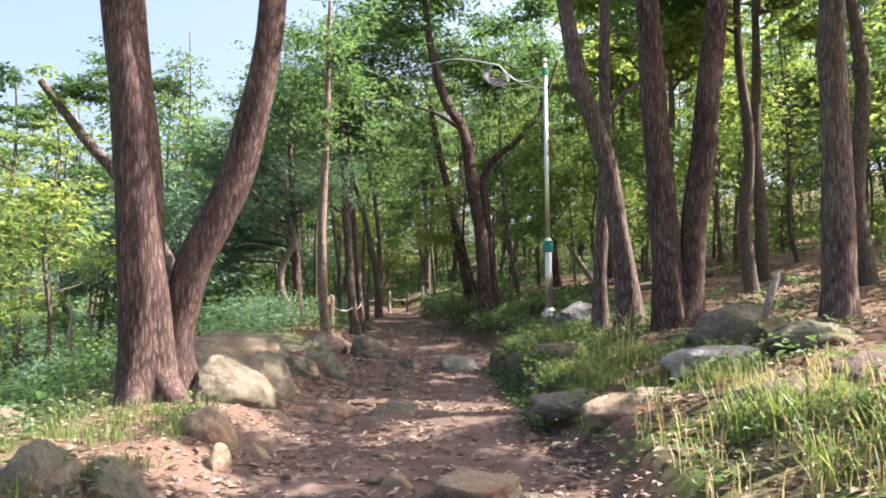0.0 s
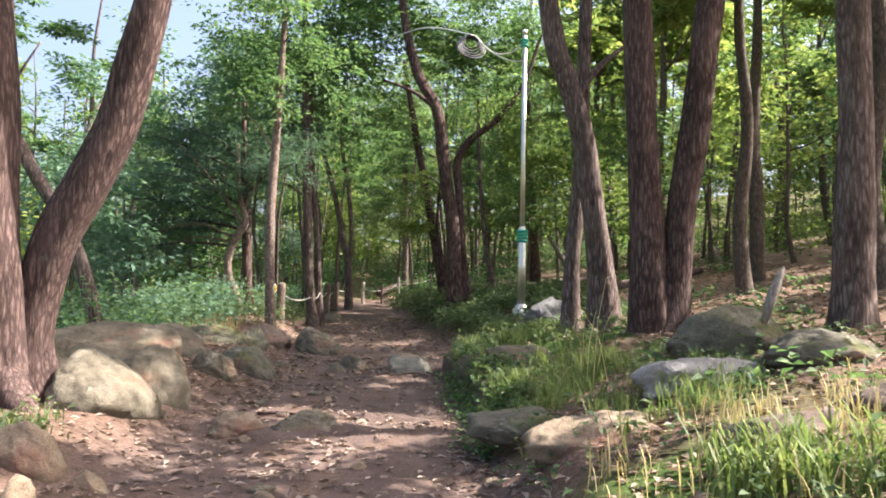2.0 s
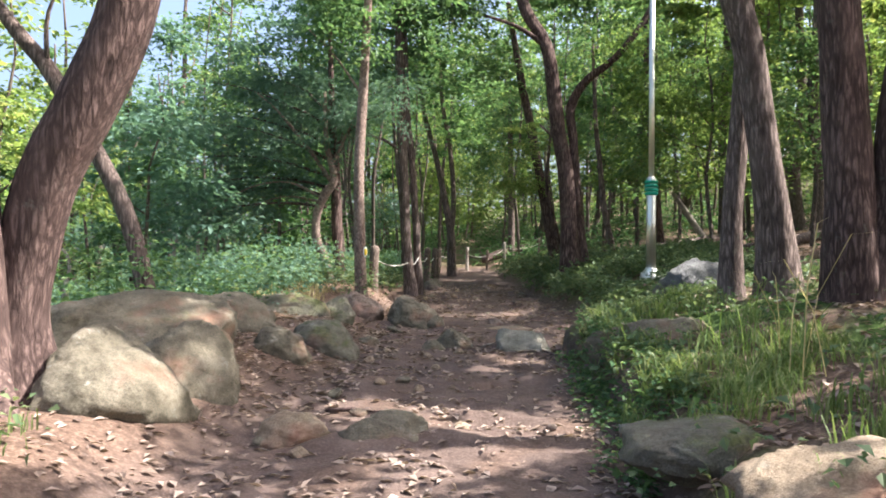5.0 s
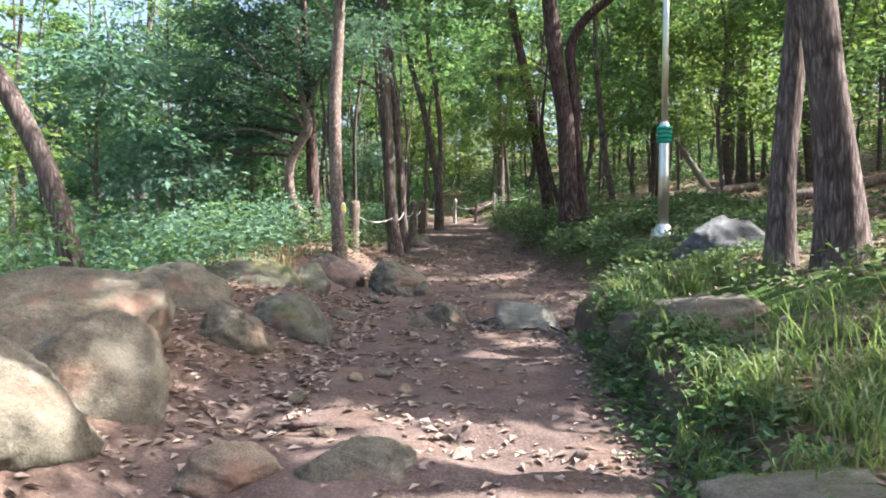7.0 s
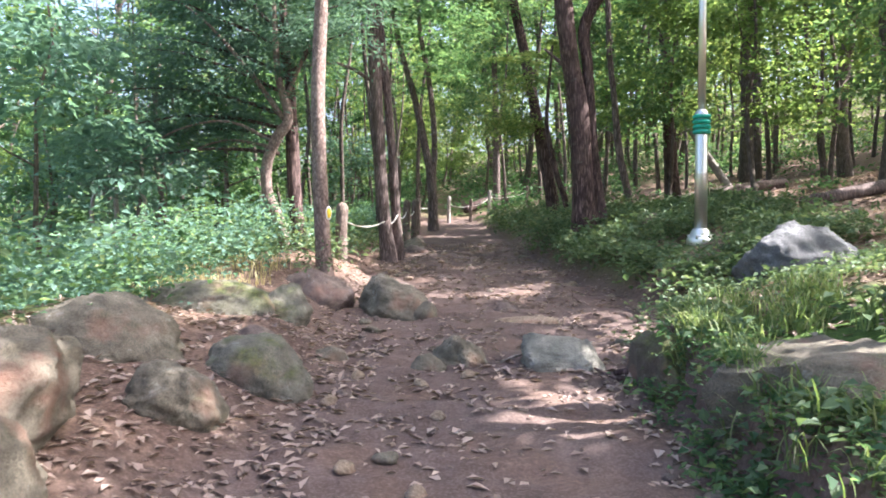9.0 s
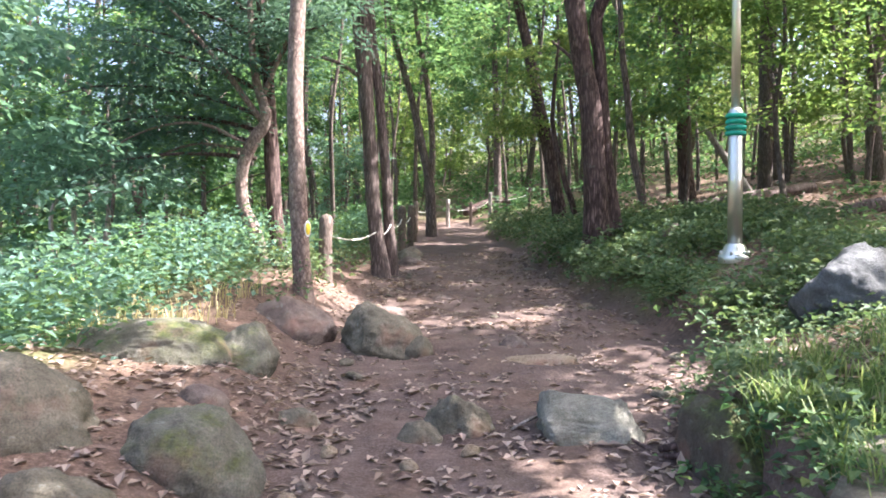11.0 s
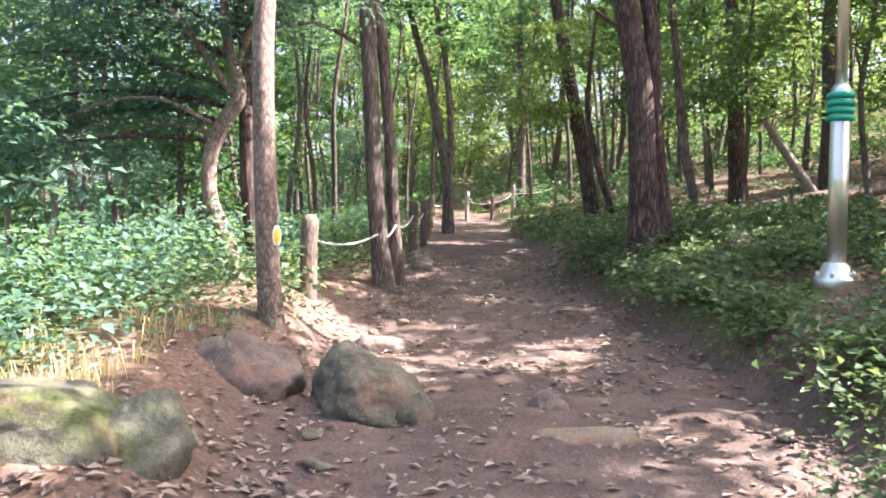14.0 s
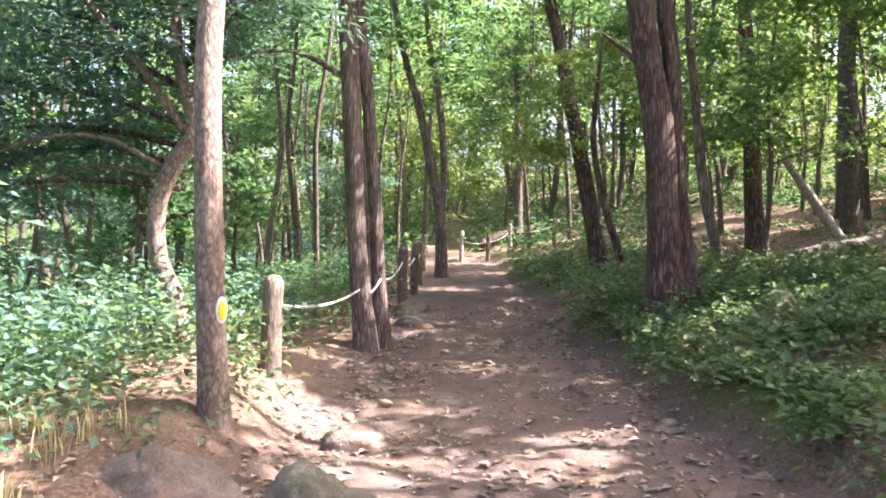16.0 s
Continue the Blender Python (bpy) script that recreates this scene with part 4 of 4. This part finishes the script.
for k in range(6):
    part("bolt", lathe("bolt", [(0, 0.0), (0.018, 0.0), (0.018, 0.05), (0.01, 0.06), (0, 0.06)], STEEL, 8), flange, "", pose(0.16 * math.cos(k * 1.047), 0.16 * math.sin(k * 1.047), 0.02))
part("lower_pole", lathe("lower_pole", [(0, 0.14), (0.084, 0.14), (0.084, 0.9), (0.0845, 0.905), (0.084, 0.91), (0.082, 1.72), (0.06, 1.76), (0, 1.76)], STEEL), pole)
part("upper_pole", lathe("upper_pole", [(0, 1.7), (0.05, 1.7), (0.05, 3.2), (0.048, 5.9), (0, 5.9)], STEEL), pole)
ring = torus("band_ring", 0.092, 0.03, GREEN_BAND)
for k in range(4):
    part("band_ring", ring, pole, "green ring band", pose(0, 0, 1.46 + 0.068 * k))
ring_top = torus("band_ring", 0.058, 0.026, GREEN_BAND)
for k in range(3):
    part("band_ring", ring_top, pole, "green ring band", pose(0, 0, 5.62 + 0.06 * k))
part("cap", lathe("cap", [(0, 5.86), (0.055, 5.86), (0.055, 5.95), (0.03, 5.98), (0, 5.985)], STEEL), pole)
for a, b, sag in (((0, 0, 5.72), (-0.85, 0.1, 5.62), 0.22), ((0, 0, 5.3), (-0.85, 0.1, 5.64), 0.12)):
    pts = [(a[0] + (b[0] - a[0]) * f, a[1] + (b[1] - a[1]) * f, a[2] + (b[2] - a[2]) * f - sag * 4 * f * (1 - f), 0.016) for f in np.linspace(0, 1, 7)]
    part("cable", tube("cable", pts, CABLE_PALE, 8, 0.06, 0), pole, "pale sagging cable")
pts = [(-0.85, 0.1, 5.62, 0.016), (-1.0, 0.1, 5.8, 0.016), (-1.2, 0.15, 5.9, 0.016), (-2.2, 1.0, 6.3, 0.014), (-3.6, 4.2, 6.9, 0.012)]
part("cable", tube("cable", pts, CABLE_PALE, 8, 0.1, 0), pole, "pale cable running on into the trees")
for k in range(5):
    part("cable_coil", torus("cable_coil", 0.3 - 0.035 * k, 0.022, CABLE_DARK), pole, "coil of black cable", pose(-1.13, 0.12, 5.58 + 0.035 * k, 62 + 5 * k, 8, 10))

# ---- rope fence ----


def fence(posts, label, rope_to=()):
    x, y = posts[0][:2]
    root = thing("rope_fence", (x, y, float(base_height(x, y))), label, "fence")
    z0 = root.location.z
    tops = []
    for k, (px, py, h, r, mat) in enumerate(posts):
        gz = float(base_height(px, py)) - z0
        me = tube("post", [(px - x, py - y, gz - 0.2, r * 1.03), (px - x, py - y, gz + h * 0.5, r), (px - x + 0.01, py - y, gz + h * 0.94, r * 0.98), (px - x + 0.01, py - y, gz + h, r * 0.72)], mat, 16, 0.08, 0.035, 0, 60 + k)
        part("post", me, root)
        tops.append((px - x, py - y, gz + h * 0.72))
    for p in rope_to:
        tops.append((p[0] - x, p[1] - y, p[2] - z0))
    tops.sort(key=lambda p: p[1])
    for a, b in zip(tops, tops[1:]):
        pts = [(a[0] + (b[0] - a[0]) * f, a[1] + (b[1] - a[1]) * f, a[2] + (b[2] - a[2]) * f - 0.4 * f * (1 - f), 0.013) for f in np.linspace(0, 1, 6)]
        part("rope", tube("rope", pts, ROPE, 8, 0.1, 0.08), root, "pale sagging rope")


fence([(-2.42, 19.5, 0.83, 0.09, POST_WOOD), (-2.3, 27.0, 1.0, 0.09, POST_WOOD), (-2.28, 28.6, 1.0, 0.075, POST_WOOD), (-2.4, 30.5, 0.95, 0.075, POST_WOOD), (-2.75, 34.5, 0.95, 0.075, POST_WOOD), (-2.55, 37.5, 0.95, 0.07, DEADWOOD)],
      "weathered wooden posts with sagging rope along the trail", [(-2.16, 22.2, 2.3), (-1.95, 22.4, 2.42)])
fence([(-2.0, 38.6, 1.0, 0.07, DEADWOOD), (-1.2, 39.4, 0.9, 0.06, POST_WOOD), (-0.5, 40.2, 1.0, 0.07, DEADWOOD), (1.0, 41.0, 0.9, 0.06, POST_WOOD)], "pale wooden posts with rope across the far bend")

# yellow marker on the slim tree
tag = thing("trail_marker", (-2.27, 17.845, 2.32), "yellow oval marker fixed on a pale trunk", "trail marker")
plate = part("plate", lathe("plate", [(0, 0), (0.046, 0), (0.05, 0.004), (0.05, 0.012), (0.046, 0.016), (0, 0.016)], WHITE), tag, "white oval backing plate", pose(0, 0, 0, 90, 0, 35) @ Matrix.Diagonal((0.75, 1.75, 1, 1)))
part("face", lathe("face", [(0, 0.014), (0.036, 0.014), (0.038, 0.018), (0.034, 0.021), (0, 0.021)], YELLOW), plate, "yellow face")

# ---- dead wood ----


def log(points, label, material, name="log", cat="log", seg=16):
    x, y = points[0][:2]
    z = float(base_height(x, y))
    me = tube(name, [(a - x, b - y, float(base_height(a, b)) - z + h, r) for a, b, h, r in points], material, seg, 0.12, 0.08, 0, int(abs(x * 10)))
    ob = new(name, me)
    ob.location = (x, y, z)
    return tagged(ob, label, cat)


log([(-1.6, 44, 0.25, 0.16), (-0.8, 44.6, 0.3, 0.2), (0.6, 45.2, 0.3, 0.19)], "dark fallen log lying across the slope", BARK_DARK)
log([(3.4, 24.2, 0.12, 0.11), (4.6, 24.6, 0.12, 0.12), (5.8, 25.2, 0.12, 0.1)], "fallen log lying among dead leaves", BARK_GREY)
log([(4.5, 20.5, 0.1, 0.09), (5.8, 20.9, 0.1, 0.1), (7.2, 21.4, 0.12, 0.08)], "weathered fallen branch among dead leaves", BARK_GREY)
log([(3.5, 9.0, 0.3, 0.03), (3.58, 9.02, 0.5, 0.045), (3.66, 9.03, 0.68, 0.035), (3.7, 9.03, 0.76, 0.01)], "broken pale branch stuck between rocks", DEADWOOD, "dead_branch", "branch", 10)
log([(0.75, 13.75, 0.05, 0.02), (1.05, 13.85, 0.06, 0.028), (1.35, 13.8, 0.08, 0.02)], "exposed root crossing the trail's edge", BARK_DARK, "root", "root", 10)
log([(0.62, 14.0, 0.03, 0.012), (0.85, 13.7, 0.03, 0.016), (1.2, 13.65, 0.05, 0.012)], "thin exposed root in the trail's edge", BARK_DARK, "root", "root", 8)
log([(-0.1, 14.15, 0.03, 0.009), (0.02, 14.3, 0.05, 0.012), (0.12, 14.5, 0.03, 0.007)], "short dead twig lying on the trail", DEADWOOD, "twig", "twig", 8)
log([(-1.1, 10.4, 0.02, 0.014), (-0.9, 10.42, 0.03, 0.018), (-0.65, 10.38, 0.02, 0.01)], "dead stick lying on the trail", BARK_DARK, "twig", "twig", 8)
log([(5.6, 28.0, 0.0, 0.1), (5.1, 28.2, 0.9, 0.09), (4.6, 28.4, 1.8, 0.06)], "pale dead trunk leaning in the forest", DEADWOOD, "dead_tree", "dead tree", 12)

for x, y, h, lean in ((-6.2, 20.1, 2.0, 0.12), (-5.9, 20.8, 1.9, -0.1), (-7.3, 21.4, 2.3, 0.2), (-8.2, 19.2, 2.1, -0.15)):
    log([(x, y, -0.1, 0.05), (x + lean, y, h * 0.5, 0.045), (x + lean * 0.6, y + 0.05, h * 0.85, 0.035), (x + lean * 1.5, y, h, 0.02)], "bleached dead sapling standing among slope undergrowth", DEADWOOD, "dead_sapling", "dead tree", 10)

# ---- small plants and litter ----


def on_ground(rng, n, x0, x1, y0, y1, keep=None):
    """Places on the ground, clear of the bare slab on the bank."""
    x, y = x0 + (x1 - x0) * rng.rand(n), y0 + (y1 - y0) * rng.rand(n)
    bare = ((x - 1.8) / 0.55) ** 2 + ((y - 11.9) / 0.75) ** 2 > 1
    x, y = x[bare], y[bare]
    if keep is not None:
        k = keep(x, y, rng)
        x, y = x[k], y[k]
    return np.stack([x, y, np.array([ground_z(a, b) for a, b in zip(x, y)])], -1)


def clumped(scale, cut, salt):
    return lambda x, y, rng: np.array([noise.noise(Vector((a * scale, b * scale, salt))) > cut for a, b in zip(x, y)])


def stuff(name, me, label, category):
    return tagged(new(name, me), label, category, kind="stuff")


def litter(name, rng, p, lo, hi, label, material=DEAD):
    n = len(p)
    way = unit(rng, n) * np.array([1, 1, 0.1])
    up = np.array([0, 0, 1.0]) + unit(rng, n) * 0.25
    size = lo + (hi - lo) * rng.rand(n)
    p = p + np.array([0, 0, 0.012])
    stuff(name, blades(name, p, way, up, size, size * (0.4 + 0.25 * rng.rand(n)), material, 0.18, 0.12), label, "leaf litter")


rng = np.random.RandomState(31)


def trail_keep(x, y, rng):
    l, r = trail_edges(y)
    near = np.minimum(np.abs(x - l), np.abs(r - x))
    n = np.array([noise.noise(Vector((a * 1.1, b * 1.1, 2))) for a, b in zip(x, y)])
    return (x > l - 0.6) & (x < r + 0.3) & (rng.rand(len(x)) < 0.22 + 0.5 * (near < 0.35) + 0.75 * (n > 0.12))


litter("fallen_leaves", rng, on_ground(rng, 16000, -2.9, 1.5, 3, 27, trail_keep), 0.04, 0.11, "dry brown fallen leaves scattered on the dirt trail")
litter("fallen_leaves", rng, on_ground(rng, 12000, 1.6, 9, 5, 36), 0.06, 0.13, "dry brown leaf litter on the forest floor")
litter("fallen_leaves", rng, on_ground(rng, 3500, -5, -1.6, 4, 20), 0.05, 0.1, "dry brown leaf litter under the trees")


def tufts(name, rng, centres, each, height, spread, material, label, width=0.0045, droop=0.5):
    """Grass: curved blades of three joints round the centres."""
    n = len(centres) * each
    c = np.repeat(centres, each, axis=0) + rng.normal(size=(n, 3)) * np.array([spread, spread, 0])
    a = rng.rand(n) * 6.283
    out = np.stack([np.cos(a), np.sin(a), a * 0], -1)
    side = np.stack([-np.sin(a), np.cos(a), a * 0], -1)
    h = (height * (0.45 + 0.75 * rng.rand(n)))[:, None]
    lean = (droop * (0.3 + rng.rand(n)))[:, None]
    w = width * (0.7 + 0.6 * rng.rand(n))[:, None]
    up = np.array([0, 0, 1.0])
    p1, p2, p3 = c + up * h * 0.5 + out * h * lean * 0.18, c + up * h * 0.85 + out * h * lean * 0.55, c + up * h * (1 - 0.25 * lean) + out * h * lean * 1.1
    v = np.stack([c - side * w, c + side * w, p1 - side * w, p1 + side * w, p2 - side * w * 0.7, p2 + side * w * 0.7, p3], 1)
    k = np.arange(n)[:, None] * 7
    f = np.concatenate([k + np.array([[q]]).reshape(1, 3) for q in ((0, 1, 3), (0, 3, 2), (2, 3, 5), (2, 5, 4), (4, 5, 6))]).reshape(-1, 3)
    stuff(name, mesh_from(name, v.reshape(-1, 3), f, material, False), label, "grass")


tufts("grass", rng, on_ground(rng, 150, 1.25, 2.5, 8.8, 10.8, clumped(1.5, 0.0, 6)), 34, 0.15, 0.09, GRASS, "bright green grass on the bank beside the trail", 0.0045, 1.0)
tufts("grass", rng, on_ground(rng, 120, 2.0, 3.7, 4.0, 6.3, clumped(1.3, 0.02, 6)), 24, 0.28, 0.08, GRASS, "long green grass at the edge of the trail", 0.006, 1.0)
tufts("grass", rng, on_ground(rng, 60, 1.25, 2.4, 11.0, 14.4), 26, 0.2, 0.06, GRASS, "green grass hanging over a flat rock", droop=0.9)
tufts("grass", rng, on_ground(rng, 22, 1.5, 2.4, 9.2, 11.4), 6, 0.45, 0.05, GRASS, "tall thin grass stalks on the bank", 0.004, 1.3)
tufts("grass", rng, on_ground(rng, 40, 1.2, 3.0, 7.4, 9.0), 20, 0.2, 0.06, GRASS, "short grass between rocks")
tufts("grass", rng, on_ground(rng, 70, 1.5, 3.6, 4.2, 7.2), 9, 0.24, 0.1, STRAW, "pale dry grass among green grass on the bank", 0.004)
tufts("grass", rng, on_ground(rng, 60, -3.5, -2.1, 4.6, 8.6), 20, 0.13, 0.08, GRASS, "short grass round the foot of a tree")
tufts("grass", rng, on_ground(rng, 26, -3.8, -2.6, 15.4, 17.4), 14, 0.2, 0.06, STRAW, "pale dry grass at the top of the slope", 0.005)
tufts("grass", rng, on_ground(rng, 4, 1.6, 2.2, 9.0, 9.8), 2, 1.0, 0.05, STRAW, "long pale seed stalks leaning over the bank", 0.004, 0.9)


def cover_plants(name, rng, p, each, height, leaf, material, label, category="undergrowth", spread=0.16):
    n = len(p) * each
    c = np.repeat(p, each, axis=0)
    h = height * rng.rand(n) ** 0.7
    off = rng.normal(size=(n, 3)) * np.array([spread, spread, 0])
    root = c + off
    root[:, 2] += h * np.repeat(0.5 + 0.7 * rng.rand(len(p)), each)
    way = unit(rng, n) * np.array([1, 1, 0.35])
    up = np.array([0, 0, 1.0]) + unit(rng, n) * 0.55
    size = leaf * (0.55 + 0.8 * rng.rand(n))
    stuff(name, blades(name, root, way, up, size, size * (0.55 + 0.25 * rng.rand(n)), material, 0.2, 0.1), label, category)


def right_bank(x, y, rng):
    l, r = trail_edges(y)
    n = np.array([noise.noise(Vector((a * 0.9, b * 0.9, 15))) for a, b in zip(x, y)])
    return (x > r + 0.18) & (n > -0.28) & ~((np.abs(x - PX + 0.15) < 0.5) & (y > PY - 1.3) & (y < PY + 0.4))


cover_plants("ground_cover", rng, on_ground(rng, 800, 0.4, 4.2, 16.3, 24, right_bank), 36, 0.3, 0.085, COVER, "dense low leafy ground cover on the bank")
cover_plants("ground_cover", rng, on_ground(rng, 260, 1.2, 4.2, 14.0, 16.4, right_bank), 22, 0.1, 0.06, COVER, "thin low plants over mossy ground on the bank")
cover_plants("ground_cover", rng, on_ground(rng, 420, -1.2, 2.6, 23, 34, right_bank), 34, 0.5, 0.1, COVER, "bushy green plants spilling onto the trail's edge")
cover_plants("ground_cover", rng, on_ground(rng, 230, 1.2, 4.6, 4.6, 14.2, right_bank), 18, 0.15, 0.07, COVER, "low green plants between rocks on the bank")
cover_plants("ground_cover", rng, on_ground(rng, 330, 3.5, 11, 9, 34, clumped(0.6, 0.15, 4)), 26, 0.3, 0.1, LEAF, "scattered green plants on the forest floor")
cover_plants("ground_cover", rng, on_ground(rng, 140, -5, -2.2, 3.6, 9.5, clumped(1.2, 0.0, 8)), 22, 0.2, 0.07, COVER, "low green plants in the shade of a tree")
cover_plants("undergrowth", rng, on_ground(rng, 900, -12, -3.0, 13.5, 34, lambda x, y, rng: x < trail_edges(y)[0] - 1.1), 72, 0.75, 0.08, LEAF_HAZE, "dense haze-tinted green undergrowth on the slope", spread=0.25)
cover_plants("undergrowth", rng, on_ground(rng, 420, -9, -3.0, 11, 30, lambda x, y, rng: x < trail_edges(y)[0] - 1.2), 60, 0.75, 0.08, LEAF, "leafy green undergrowth on the slope", spread=0.22)
cover_plants("undergrowth", rng, on_ground(rng, 150, -4.2, -2.3, 17, 34, lambda x, y, rng: x < trail_edges(y)[0] - 0.5), 40, 0.45, 0.08, COVER, "green plants along the fence", spread=0.18)
cover_plants("undergrowth", rng, on_ground(rng, 700, -30, -10, 14, 60), 50, 1.5, 0.2, LEAF_HAZE, "far green undergrowth on the slope", spread=0.45)
cover_plants("undergrowth", rng, on_ground(rng, 500, -9, 14, 36, 70, lambda x, y, rng: (x < trail_edges(y)[0] - 0.8) | (x > trail_edges(y)[1] + 0.8) | (y > 44)), 45, 0.9, 0.16, LEAF, "green undergrowth beyond the trail's bend", spread=0.35)
cover_plants("undergrowth", rng, on_ground(rng, 380, 12, 42, 16, 70), 45, 1.6, 0.2, LEAF_SUNLIT, "green thicket under the forest trees", spread=0.5)
cover_plants("undergrowth", rng, on_ground(rng, 150, 9, 30, 16, 50), 45, 1.3, 0.16, LEAF_SUNLIT, "thicket in sunlit light green under the forest trees", spread=0.45)


cover_plants("ground_cover", rng, on_ground(rng, 230, 0.9, 2.0, 9.6, 15.4, lambda x, y, rng: (x > trail_edges(y)[1] + 0.05) & (x < trail_edges(y)[1] + 0.55)), 18, 0.16, 0.07, COVER, "small leafy weeds hanging over the cut bank", spread=0.1)
litter("fallen_leaves", rng, on_ground(rng, 1500, -3.3, -1.1, 10.2, 15.6), 0.05, 0.12, "dry pale leaves drifted between rocks at the trail's edge")
litter("fallen_leaves", rng, on_ground(rng, 1500, 0.8, 2.4, 4, 16), 0.05, 0.1, "dry brown leaves caught on the bank")


cover_plants("ground_cover", rng, on_ground(rng, 420, 0.9, 1.8, 8.6, 13.6, lambda x, y, rng: (x > trail_edges(y)[1] - 0.12) & (x < trail_edges(y)[1] + 0.4)), 16, 0.12, 0.06, LEAF, "dark small weeds rooted in the face of the bank", spread=0.09)
tufts("grass", rng, on_ground(rng, 90, 1.1, 1.9, 9.0, 13.8, lambda x, y, rng: x > trail_edges(y)[1]), 14, 0.22, 0.05, GRASS, "grass drooping over the edge of the cut bank", 0.004, 1.3)


cover_plants("undergrowth", rng, on_ground(rng, 260, -20, 20, 58, 84), 50, 2.8, 0.3, LEAF_SUNLIT, "tall green thicket on the rise behind the bend", spread=0.9)


cover_plants("undergrowth", rng, on_ground(rng, 330, -14, -4.2, -6, 13.5, clumped(0.5, -0.15, 12)), 44, 0.6, 0.12, LEAF, "patchy green undergrowth on the slope beside the trail", spread=0.3)
cover_plants("ground_cover", rng, on_ground(rng, 180, 2.5, 12, -8, 8, clumped(0.6, 0.05, 18)), 24, 0.28, 0.1, LEAF, "patches of green plants on the forest floor")
litter("fallen_leaves", rng, on_ground(rng, 7000, 1.5, 14, -6, 12), 0.06, 0.13, "dry brown leaf litter covering the forest floor")
litter("fallen_leaves", rng, on_ground(rng, 3000, -9, 1.4, -6, 8), 0.06, 0.12, "dry brown leaves scattered behind the start of the trail")


def distant_woods(rng, n, a0, a1, lo, hi):
    """Far foliage round the place, in clumps."""
    a, d = radians(a0) + radians(a1 - a0) * rng.rand(n), 62 + 45 * rng.rand(n)
    x, y = np.sin(a) * d, np.cos(a) * d + 8
    c = np.stack([x, y, base_height(x, y) + lo + (hi - lo) * rng.rand(n) ** 0.9], -1)
    return sprays(c, rng, 26, 1.7, 0.4, 0.5, 0.9)


stuff("distant_woods", blades("distant_woods", *distant_woods(rng, 1300, -24, 75, 0, 19), LEAF_SUNLIT), "distant green woods behind the trees", "woods")
stuff("distant_woods", blades("distant_woods", *distant_woods(rng, 600, -60, -24, 0, 10), LEAF_HAZE), "distant woods across the valley", "woods")
